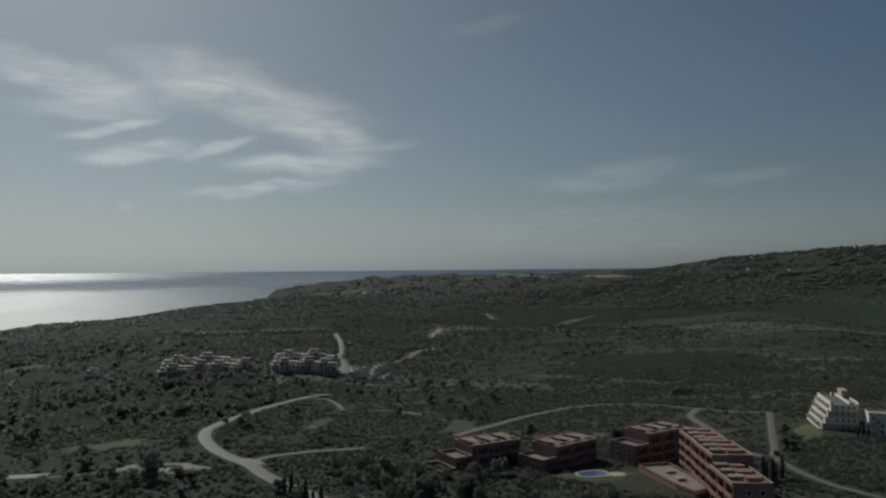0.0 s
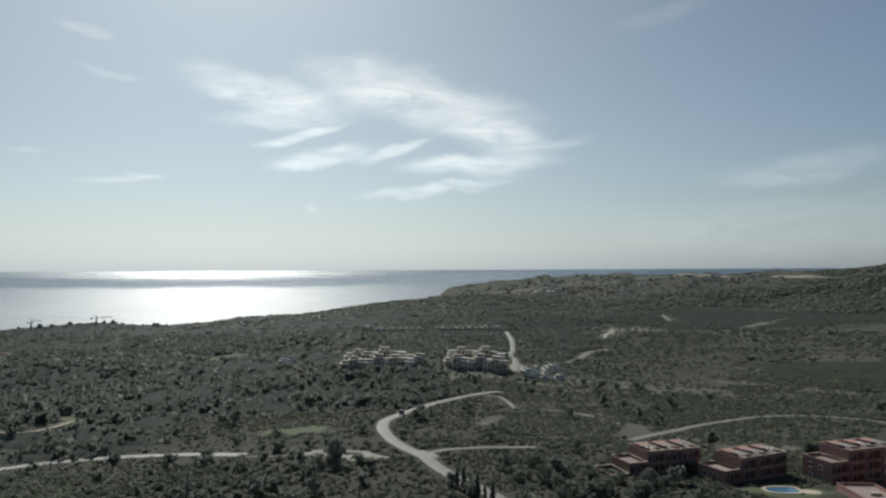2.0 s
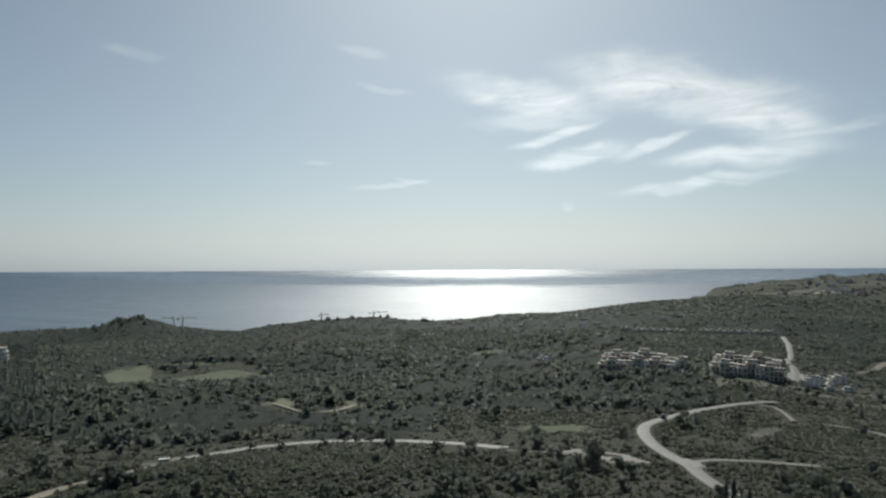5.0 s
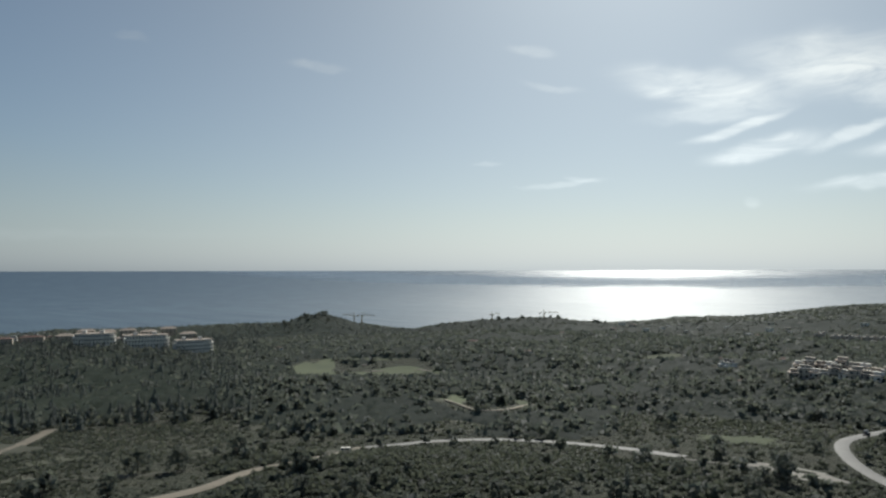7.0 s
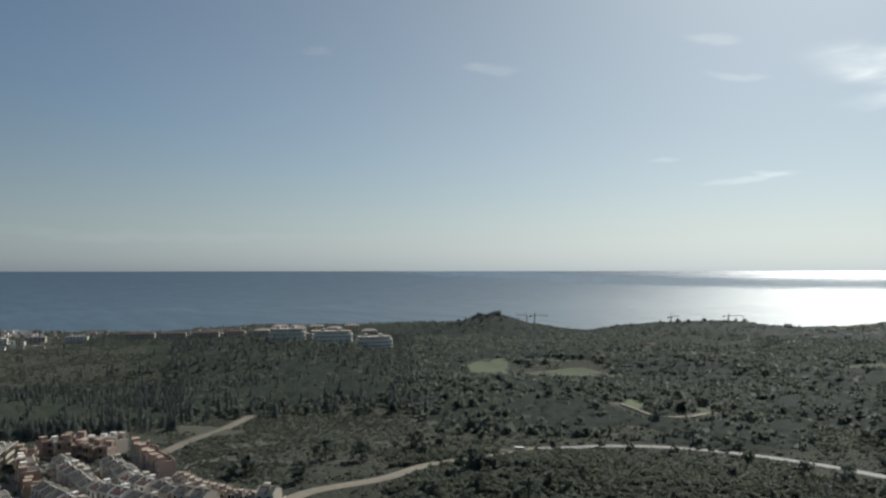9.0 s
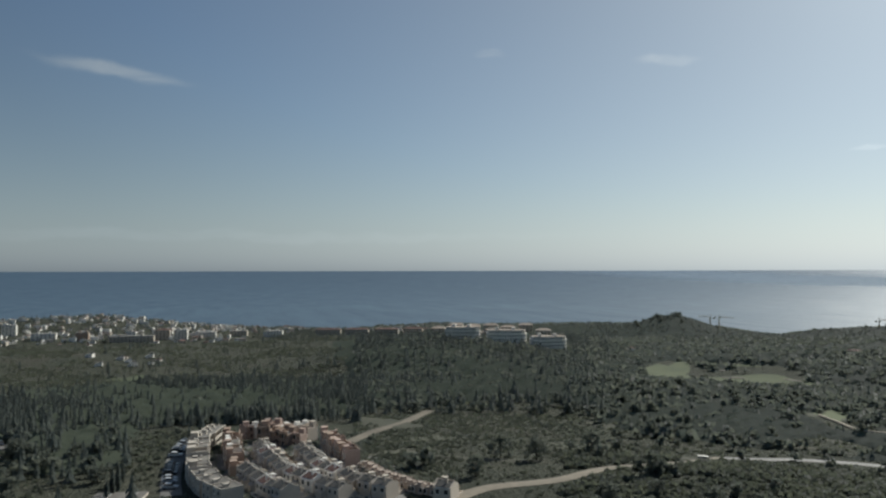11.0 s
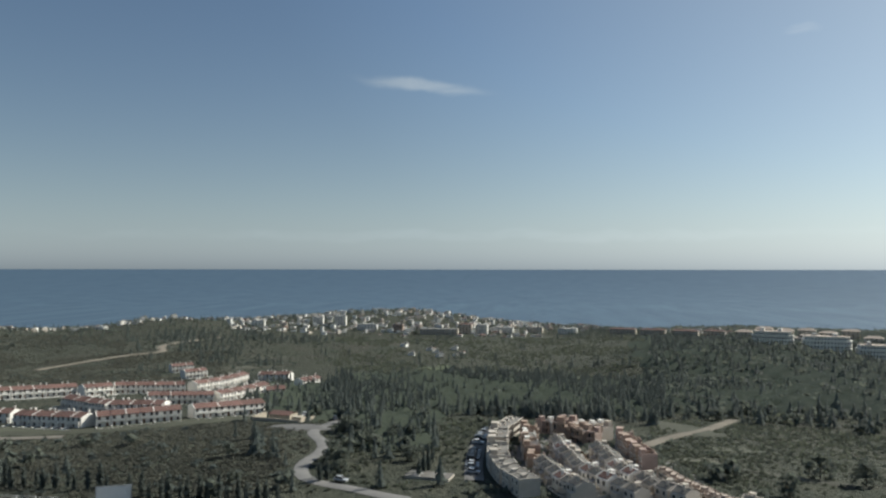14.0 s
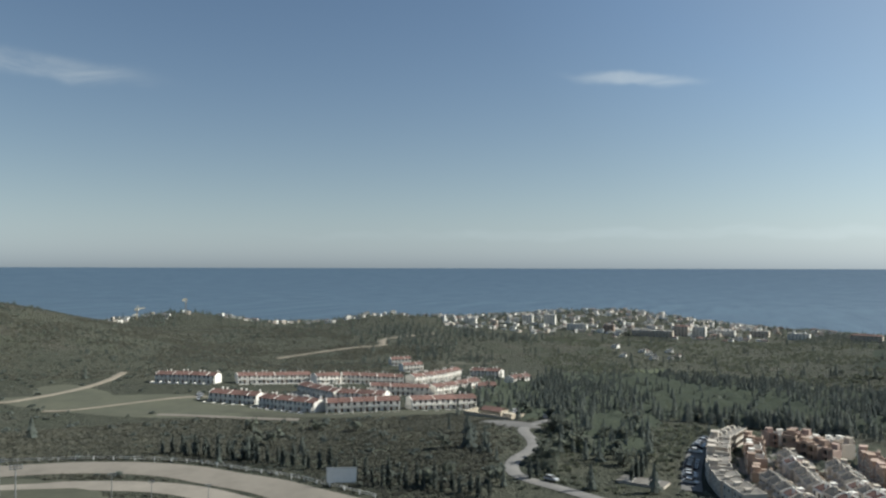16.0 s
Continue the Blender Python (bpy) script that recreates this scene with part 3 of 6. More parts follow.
def terrace_house(label, group, wall=WHITE, roof=TILES, w=5.4, d=7.6, mirror=1):
    """One house of a terrace: two storeys, tiled gable roof, white party wall, front porch and garden wall."""
    h = thing("terraced_house", Matrix(), label, "house", group)
    bm = bmesh.new()
    prism_out = [(-d / 2, -3), (d / 2, -3), (d / 2, 4.7), (0, 6.1), (-d / 2, 4.7)]
    a = [bm.verts.new((-w / 2, y, z)) for y, z in prism_out]
    b = [bm.verts.new((w / 2, y, z)) for y, z in prism_out]
    bm.faces.new(a)
    bm.faces.new(b[::-1])
    for i in range(5):
        bm.faces.new((a[i], b[i], b[(i + 1) % 5], a[(i + 1) % 5]))
    part("wall", bm, wall, h)
    bm = bmesh.new()
    gable(bm, -w / 2 + 0.32, w / 2, -d / 2, d / 2, 4.75, 6.15)
    part("roof", bm, roof, h, "terracotta tiled roof")
    bm = bmesh.new()
    gable(bm, -w / 2, -w / 2 + 0.30, -d / 2, d / 2, 4.88, 6.28, 0.3)
    part("party_wall", bm, wall if mirror > 0 else roof, h)
    x = 1.4 * mirror
    part("chimney", boxes((x, 0.6, 5.2, x + 0.6, 1.2, 7.0), (x - 0.1, 0.5, 7.0, x + 0.7, 1.3, 7.12)), wall, h)
    part("balcony", boxes((-w / 2 + 0.3, -d / 2 - 1.0, 2.6, w / 2 - 0.3, -d / 2, 2.8), (-w / 2 + 0.3, -d / 2 - 1.0, 2.8, w / 2 - 0.3, -d / 2 - 0.88, 3.4),
                          (-w / 2 + 0.3, -d / 2 - 1.0, -2, -w / 2 + 0.55, -d / 2 - 0.75, 2.6), (w / 2 - 0.55, -d / 2 - 1.0, -2, w / 2 - 0.3, -d / 2 - 0.75, 2.6)), wall, h)
    for wx in (-1.5, 1.5):
        window(h, wx, -d / 2 - 0.02, 3.85)
    window(h, 0, d / 2 + 0.02, 4.0, 180)
    window(h, -1.3 * mirror, -d / 2 - 0.02, 1.3)
    part("door", boxes((x - 0.5, -d / 2 - 0.06, 0, x + 0.5, -d / 2 + 0.02, 2.1)), WOOD, h, "brown wooden front door")
    part("garden_wall", boxes((-w / 2, -d / 2 - 5.0, -2.5, w / 2, -d / 2 - 4.8, 0.9), (-w / 2, -d / 2 - 4.8, -2.5, -w / 2 + 0.18, -d / 2, 1.1)), wall, h)
    return h


def crescent_house(label, group, wall, roof, w=5.0, d=6.2, extra=True):
    """A stepped terrace house: dark roof slopes set between white verges along the ridge and gables, a porch with a terrace, a yard."""
    h = thing("terraced_house", Matrix(), label, "house", group)
    bm = bmesh.new()
    ends = [(-d / 2, -3), (d / 2, -3), (d / 2, 4.1), (0, 5.4), (-d / 2, 4.1)]
    a = [bm.verts.new((-w / 2, y, z)) for y, z in ends]
    b = [bm.verts.new((w / 2, y, z)) for y, z in ends]
    bm.faces.new(a)
    bm.faces.new(b[::-1])
    for i in range(5):
        bm.faces.new((a[i], b[i], b[(i + 1) % 5], a[(i + 1) % 5]))
    part("wall", bm, wall, h)
    for s in (-1, 1):
        bm = bmesh.new()
        v = [bm.verts.new((x, s * y, z)) for x in (-w / 2 + 0.4, w / 2 - 0.4) for y, z in ((0.3, 5.30), (d / 2 - 0.3, 4.24), (d / 2 - 0.3, 4.34), (0.3, 5.40))]
        for f in ((0, 1, 2, 3), (7, 6, 5, 4), (0, 4, 5, 1), (1, 5, 6, 2), (2, 6, 7, 3), (3, 7, 4, 0)):
            bm.faces.new([v[k] for k in f])
        part("roof", bm, roof, h, "dark tiled roof slope")
    bm = bmesh.new()
    gable(bm, w / 2 - 0.25, w / 2 + 0.03, -d / 2, d / 2, 4.3, 5.6, 0.1)
    box(bm, -w / 2, -0.16, 5.2, w / 2, 0.16, 5.62)
    part("verge", bm, wall, h)
    part("chimney", boxes((-0.9, 0.9, 4.6, -0.4, 1.4, 6.4), (-1.0, 0.8, 6.4, -0.3, 1.5, 6.52)), wall, h)
    part("porch", boxes((-w / 2 + 0.4, -d / 2 - 1.5, -2.5, w / 2, -d / 2, 2.3), (-w / 2 + 0.4, -d / 2 - 1.5, 2.3, w / 2, -d / 2 - 1.38, 3.0)), wall, h)
    window(h, -1.1, -d / 2 - 0.02, 3.0, 0, WIN_TALL, True)
    window(h, 1.1, -d / 2 - 1.52, 1.2, 0, WIN, True)
    for wx in (-1.2, 1.2):
        window(h, wx, d / 2 + 0.02, 3.1, 180, WIN, True)
    window(h, w / 2 + 0.04, 0.8, 3.2, 90, WIN, True)
    window(h, w / 2 + 0.04, -1.2, 1.2, 90, WIN, True)
    part("garden_wall", boxes((-w / 2, d / 2 + 1.6, -2.5, w / 2, d / 2 + 1.75, 0.9), (w / 2 - 0.16, d / 2, -2.5, w / 2, d / 2 + 1.6, 1.3)), wall, h)
    part("yard_wall", boxes((-w / 2, -d / 2 - 3.4, -2.5, -w / 2 + 0.16, -d / 2, 1.2), (-w / 2, -d / 2 - 3.4, -2.5, w / 2, -d / 2 - 3.25, 1.0)), wall, h)
    if extra:
        part("annex", boxes((-w / 2 - 0.05, d / 2 - 0.4, -2.5, -0.3, d / 2 + 1.5, 2.6), (-w / 2 - 0.15, d / 2 - 0.4, 2.6, -0.2, d / 2 + 1.6, 2.75)), wall, h)
        part("awning", boxes((-0.2, -d / 2 - 3.0, 2.25, w / 2, -d / 2 - 1.5, 2.35)), STONE, h, "pale canvas awning")
    else:
        part("pergola", boxes(*[(-w / 2 + 0.5 + 0.7 * i, -d / 2 - 3.2, 2.3, -w / 2 + 0.62 + 0.7 * i, -d / 2 - 1.5, 2.42) for i in range(6)]), WOOD, h, "brown wooden pergola")
        part("dormer", boxes((0.3, -2.3, 4.3, 1.7, -0.9, 5.75), (0.2, -2.4, 5.75, 1.8, -0.8, 5.87)), wall, h)
    return h


def flat_house(label, group, wall, roof, w=6.2, d=9.0, floors=2, shade=WOOD, room=True):
    """A flat-roofed house: set-back roof room, parapets, balconies with real depth."""
    h = thing("terraced_house", Matrix(), label, "house", group)
    top, edge = floors * 2.5, 0.9 if room else 0.3
    part("wall", boxes((-w / 2, -d / 2 + 1.4, -3, w / 2, d / 2, top), (-w / 2, -d / 2, -3, -w / 2 + 0.25, -d / 2 + 1.4, top), (w / 2 - 0.25, -d / 2, -3, w / 2, -d / 2 + 1.4, top)), wall, h)
    part("roof", boxes((-w / 2 + 0.25, -d / 2 + 0.25, top, w / 2 - 0.25, d / 2 - 0.25, top + 0.12)), roof, h, "flat gravelled roof terrace")
    part("parapet", boxes((-w / 2, -d / 2, top, w / 2, -d / 2 + 0.22, top + edge), (-w / 2, d / 2 - 0.22, top, w / 2, d / 2, top + edge),
                          (-w / 2, -d / 2 + 0.22, top, -w / 2 + 0.15, d / 2 - 0.22, top + (edge if room else 0.25))), wall, h)
    if room:
        part("roof_room", boxes((-0.6, 0.6, top + 0.12, w / 2 - 0.3, d / 2 - 0.3, top + 1.9), (-0.8, 0.4, top + 1.9, w / 2 - 0.25, d / 2 - 0.25, top + 2.05)), wall, h)
    else:
        part("roof_hatch", boxes((-1.2, 0.2, top + 0.12, 0.2, 1.6, top + 1.0)), wall, h)
        part("chimney_stub", boxes((0.9, -1.2, top + 0.12, 1.9, -0.6, top + 0.5)), wall, h)
    for k in range(floors):
        z = k * 2.5
        part("balcony", boxes((-w / 2 + 0.25, -d / 2, z - 0.2, w / 2 - 0.25, -d / 2 + 1.4, z), (-w / 2 + 0.25, -d / 2, z, w / 2 - 0.25, -d / 2 + 0.12, z + 0.9)), wall, h)
        for wx in (-1.4, 1.4):
            window(h, wx, -d / 2 + 1.38, z + 1.15, 0, WIN_TALL)
            window(h, wx, d / 2 + 0.02, z + 1.5, 180)
    return h


lots = random.Random(23)


def row(points, make, width, flip=0, jitter=0.0):
    """Houses side by side along a smooth line; make: the patterns, taken in turn."""
    line = rounded(points, 0.5)
    run, n = 0.0, 0
    for a, b in zip(line, line[1:]):
        run += (b - a).length
        if run >= width:
            run -= width
            turn = math.degrees(math.atan2(b.y - a.y, b.x - a.x)) + flip
            g = jitter
            place = on_ground(b.x + lots.uniform(-g, g), b.y + lots.uniform(-g, g), turn + lots.uniform(-6, 6) * g, 0.2 + lots.uniform(-0.6, 0.6) * g, 1 - 0.2 * g * lots.random())
            copy_thing(make[n % len(make)] if not g else lots.choice(make), place)
            CLEAR.append((b.x, b.y, 4.6 if b.x > -290 and b.y > -20 else 7.5))
            n += 1


# ---- the red-roofed terraces ----
LOOK = "white terraced house with a terracotta tiled roof"
t1, t2 = terrace_house(LOOK, "red-roofed terraces"), terrace_house(LOOK, "red-roofed terraces", mirror=-1)
for line in (((-338, -318), (-345, -277)), ((-349, -272), (-382, -243)), ((-375, -236), (-391, -226)), ((-393, -228), (-418, -194)), ((-419, -193), (-448, -184), (-472, -181)),
             ((-295, -243), (-296, -213)), ((-292, -210), (-281, -172)), ((-344, -221), (-325, -188)), ((-280, -171), (-300, -141)), ((-300, -140), (-326, -115)),
             ((-360, -191), (-376, -162)), ((-376, -161), (-419, -148)), ((-322, -187), (-319, -158)), ((-526, -260), (-540, -244)), ((-492, -234), (-507, -222)),
             ((-470, -170), (-466, -146)), ((-430, -132), (-449, -122)), ((-394, -141), (-401, -127))):
    row(line, (t1, t2), 5.4, 0)
drop(t1), drop(t2)

# ---- the crescent of houses ----
GROUP = "crescent houses"
w1 = flat_house("greyish white terraced house with a flat grey roof", GROUP, GREYWHITE, GREYROOF, 5.6, 6.6, 2, room=False)
w2 = flat_house("greyish white terraced house with a roof room", GROUP, GREYWHITE, GREYROOF, 5.4, 6.4, 2)
o1 = flat_house("ochre terraced house with a roof terrace", GROUP, OCHRE, TERRACE, 4.4, 6.0, 2)
o2 = flat_house("low ochre terraced house with a roof terrace", GROUP, OCHRE, TERRACE, 4.4, 5.6, 1)
c1 = crescent_house("white terraced house with a dark tiled roof", GROUP, GREYWHITE, SLATE)
c2 = crescent_house("white terraced house with a terracotta roof", GROUP, WHITE, TILES, extra=False)
c3 = crescent_house("cream terraced house with a dark tiled roof", GROUP, CREAM, SLATE, extra=False)
p1 = flat_house("tan terraced house with a small roof room", GROUP, CREAM, TERRACE, 4.0, 5.4, 2)
p2 = flat_house("pinkish terraced house with a roof terrace", GROUP, ROSE, TERRACE, 4.0, 5.4, 2)
p3 = flat_house("white house with a small roof room", GROUP, WHITE, GRAVEL, 3.6, 4.8, 2)
b1 = flat_house("small tan flat-roofed box house", GROUP, TERRACE, TERRACE, 3.0, 4.2, 1, room=False)
row([(-284, 0), (-268, -4), (-253, -6), (-223, -5.5), (-207, -2), (-196, 3)], (w1, w1, w2), 5.5, 180, 0.35)
row([(-268, 5), (-246, 3.5), (-223, 6)], (o1, o1, o2, p3), 4.3, 180, 0.6)
row([(-222, 6), (-213, 9), (-203, 12.5), (-194, 17)], (c1, c1, c3, c2), 4.9, 180, 0.6)
row([(-254, 13), (-235, 15), (-217, 18), (-207, 22), (-199, 27), (-192, 32)], (c1, c3, c1, c2), 4.9, 180, 0.7)
row([(-242, 26), (-219, 28.5), (-206, 33), (-196, 38), (-190, 43)], (c1, c2, c3), 4.9, 180, 0.7)
row([(-264, 37), (-252, 36), (-237, 37), (-222, 39)], (p2, p2, o1), 3.9, 180, 0.5)
row([(-221, 41), (-207, 45), (-196, 50), (-188, 56)], (b1,), 3.4, 180, 0.4)
row([(-188, 53), (-184, 58)], (p3, c3), 4.6, 180, 0.3)
row([(-276, 6), (-281, 17), (-276, 25), (-268, 33)], (p1, p3, p2, p3), 3.8, 0, 0.8)
row([(-270, 10), (-268, 18), (-260, 27)], (p2, p3, o1), 4.0, 0, 0.9)
for line in (((-250, -1), (-223, 0), (-207, 5)), ((-250, 8.5), (-225, 11), (-205, 17)), ((-240, 20.5), (-218, 23), (-203, 30)), ((-240, 31.5), (-215, 35), (-200, 43))):
    ribbon("street", line, 2.6, ASPHALT, "narrow grey street between the houses", "street", keep=0.0)
for o in (w1, w2, o1, o2, c1, c2, c3, p1, p2, p3, b1):
    drop(o)


# ---- apartment blocks ----
def apartment(m, label, w, d, floors, wall, roof, group="", bays=4, step=0, ends=True, near=False, category="apartment building"):
    """A block with deep balconies along its front (-y), glazed doors, roof parapets and stair heads; step: floors lost at the left end, bay by bay."""
    h = thing("apartment_building", m, label, category, group)
    bw, s = w / bays, 3.0
    for k in range(bays):
        n = floors - max(0, step - k)
        x0, x1 = -w / 2 + k * bw, -w / 2 + (k + 1) * bw
        back = 0.25 if k % 2 else 0.0
        part("wall", boxes((x0, -d / 2 + 1.8, -5, x1, d / 2 - back, n * s), (x0, -d / 2, -5, x0 + 0.3, -d / 2 + 1.8, n * s), (x1 - 0.3, -d / 2, -5, x1, -d / 2 + 1.8, n * s)), wall, h)
        part("roof", boxes((x0 + 0.3, -d / 2 + 0.1, n * s, x1 - 0.3, d / 2 - 0.5, n * s + 0.15)), roof, h, "flat roof terrace")
        part("parapet", boxes((x0, -d / 2 - 0.05, n * s, x1, -d / 2 + 0.2, n * s + 0.95), (x0, d / 2 - 0.5, n * s, x1, d / 2 - 0.25, n * s + 0.95),
                              (x0, -d / 2 + 0.2, n * s, x0 + 0.25, d / 2 - 0.5, n * s + 0.95), (x1 - 0.25, -d / 2 + 0.2, n * s, x1, d / 2 - 0.5, n * s + 0.95)), wall, h)
        part("coping", boxes((x0 - 0.04, -d / 2 - 0.12, n * s + 0.95, x1 + 0.04, -d / 2 + 0.27, n * s + 1.05), (x1 - 0.3, -d / 2 + 0.27, n * s + 0.95, x1 + 0.04, d / 2 - 0.55, n * s + 1.05), (x0 - 0.04, d / 2 - 0.55, n * s + 0.95, x1 + 0.04, d / 2 - 0.2, n * s + 1.05)), STONE, h, "pale stone coping")
        if n == floors:
            part("roof_room", boxes((x0 + 0.8, -0.5, n * s + 0.15, x1 - 2.2, d / 2 - 2.2, n * s + 1.5), (x0 + 0.6, -0.8, n * s + 1.5, x1 - 2.0, d / 2 - 2.0, n * s + 1.65)), wall, h)
            part("pergola", boxes(*[(x0 + 0.8 + i * 0.8, -d / 2 + 0.6, n * s + 1.7, x0 + 1.0 + i * 0.8, -0.9, n * s + 1.82) for i in range(int(bw - 2.2))]), WHITE, h, "white slatted pergola")
        for i in range(n):
            z = i * s
            part("balcony", boxes((x0 + 0.3, -d / 2 - 0.3, z - 0.22, x1 - 0.3, -d / 2 + 1.8, z), (x0 + 0.3, -d / 2 - 0.3, z, x1 - 0.3, -d / 2 - 0.12, z + 0.95)), wall, h)
            window(h, x0 + bw * 0.32, -d / 2 + 1.78, z + 1.15, 0, WIN_TALL, near)
            window(h, x0 + bw * 0.68, -d / 2 + 1.78, z + 1.15, 0, WIN_TALL, near)
            window(h, x0 + bw * 0.5, d / 2 - back + 0.02, z + 1.5, 180, WIN_WIDE, near)
    if ends:
        for sx, turn in ((-1, -90), (1, 90)):
            for i in range(floors - (step if sx < 0 else 0)):
                window(h, sx * (w / 2 + 0.02), -d * 0.12, i * s + 1.6, turn, WIN, near)
                window(h, sx * (w / 2 + 0.02), d * 0.22, i * s + 1.6, turn, WIN, near)
    return h


PINKISH = "pink-rendered apartment block with balconies and roof terraces"
for x, y, turn, w, d, floors, step in ((8.5, 238.5, 30, 31, 11, 3, 2), (36.5, 239, 38, 25, 11, 3, 1), (68, 246, 32, 25, 11, 3, 1)):
    apartment(on_ground(x, y, turn, 3.0 if x < 50 else 0.3), PINKISH, w, d, floors, PINK, PINKROOF, "pink apartments", 5 if w > 30 else 4, step, near=True)
    CLEAR.append((x, y, 12))
for x, y, w, d, floors in ((78, 222, 17, 10, 4), (77, 205, 16, 11, 4), (75, 188, 17, 10, 3)):
    apartment(on_ground(x, y, -92, 1.0), PINKISH, w, d, floors, PINK, PINKROOF, "pink apartments", 3, 0, near=True)
    CLEAR.append((x, y, 13))
CLEAR.extend(((156, 290, 18), (170, 284, 14)))


def podium(m):
    h = thing("podium_building", m, "tan terrace building below the pink apartments", "building")
    bm = bmesh.new()
    foot = [(-9, 14), (9, 14), (9, -6), (5, -14), (-4, -16), (-7, -8)]
    a, b = [bm.verts.new((x, y, -5)) for x, y in foot], [bm.verts.new((x, y, 3.4)) for x, y in foot]
    bm.faces.new(b[::-1])
    for i in range(len(a)):
        j = (i + 1) % len(a)
        bm.faces.new((a[i], a[j], b[j], b[i]))
    part("wall", bm, PINK, h)
    bm = bmesh.new()
    bm.faces.new([bm.verts.new((x * 0.95, y * 0.95, 3.42)) for x, y in foot])
    part("terrace", bm, PINKROOF, h, "dull reddish tiled roof terrace")
    bm = bmesh.new()
    for p, q in zip(foot, foot[1:] + foot[:1]):
        beam(bm, (*p, 3.8), (*q, 3.8), 0.35)
        beam(bm, (*p, 4.1), (*q, 4.1), 0.3)
    part("parapet", bm, PINK, h)
    part("planter", boxes((-2, -4, 3.4, 2.5, -1.5, 4.3)), STONE, h)
    part("planter", boxes((-1, 4, 3.4, 4, 5.5, 4.2)), STONE, h)
    return h


podium(on_ground(66.5, 214, 10, 1.6) @ Matrix.Diagonal((0.55, 0.95, 0.9, 1)))
CLEAR.append((63, 216, 16))


def pool(m):
    h = thing("swimming_pool", m, "blue swimming pool with rounded corners and a pale stone surround", "pool")
    n = 36
    bow = lambda v: math.copysign(abs(v) ** 0.62, v)
    edge = lambda i, g: ((5.0 + g) * bow(math.cos(i * 2 * math.pi / n)), (3.2 + g) * bow(math.sin(i * 2 * math.pi / n)) * (1 + 0.12 * math.cos(i * 2 * math.pi / n)))
    bm = bmesh.new()
    bm.faces.new([bm.verts.new((*edge(i, 0.05), 0.28)) for i in range(n)])
    part("water", bm, POOL, h, "clear blue water")
    bm = bmesh.new()
    rings = [[bm.verts.new((*edge(i, g), z)) for i in range(n)] for g, z in ((0, 0.1), (0, 0.45), (1.1, 0.45), (1.1, -1.0))]
    for a, b in zip(rings, rings[1:]):
        for i in range(n):
            bm.faces.new((a[i], a[(i + 1) % n], b[(i + 1) % n], b[i]))
    part("surround", bm, STONE, h)
    return h


field("lawn", 45.5, 222.5, 12, 6.5, 10, LAWN, "mown green lawn around the pool", 0.15)
field("patio", 51.5, 223, 3.5, 2.6, 10, STONE, "pale paved patio beside the pool", 0.28, rough=0.1)
pool(on_ground(44.3, 222.5, 12, -0.1, 0.86))
CLEAR.append((45, 218, 6))
field("courtyard", -226, 24, 46, 26, 20, ASPHALT, "grey paved ground between the crescent houses", 0.12, keep=0, rough=0.1)


def pylon(m):
    h = thing("pylon", m, "grey steel lattice electricity pylon", "pylon")
    H, B, T = 26.0, 2.6, 0.45
    at = lambda sx, sy, f: (sx * (B + (T - B) * f), sy * (B + (T - B) * f), H * f - (1.5 if f == 0 else 0))
    for sx, sy in ((-1, -1), (1, -1), (1, 1), (-1, 1)):
        bm = bmesh.new()
        beam(bm, at(sx, sy, 0), at(sx, sy, 1), 0.15)
        part("leg", bm, ZINC, h)
    for a, b in (((-1, -1), (1, -1)), ((1, -1), (1, 1)), ((1, 1), (-1, 1)), ((-1, 1), (-1, -1))):
        bm = bmesh.new()
        for i in range(10):
            f, g = i / 10, (i + 1) / 10
            beam(bm, at(*a, f), at(*b, g), 0.07)
            beam(bm, at(*b, f), at(*a, g), 0.07)
            beam(bm, at(*a, g), at(*b, g), 0.07)
        part("bracing", bm, ZINC, h)
    for z, r in ((18.5, 4.2), (21.5, 3.4), (24.5, 2.6)):
        bm = bmesh.new()
        for s in (-1, 1):
            beam(bm, (0, 0, z + 0.9), (s * r, 0, z), 0.14)
            beam(bm, (0, 0.5, z), (s * r, 0, z), 0.14)
            beam(bm, (0, -0.5, z), (s * r, 0, z), 0.14)
        part("crossarm", bm, ZINC, h)
        for s in (-1, 1):
            bm = bmesh.new()
            tube(bm, (s * r, 0, z), (s * r, 0, z - 1.0), 0.14, 0.14)
            part("insulator", bm, GLASS, h)
    return h


pylon(on_ground(121, 207, 25, 0, 0.76))

# ---- the white blocks, village and coast ----
WHITISH = "long white apartment block with balconies on a wooded ridge"


def seat(az, r):
    return -math.sin(radians(az)) * r, math.cos(radians(az)) * r


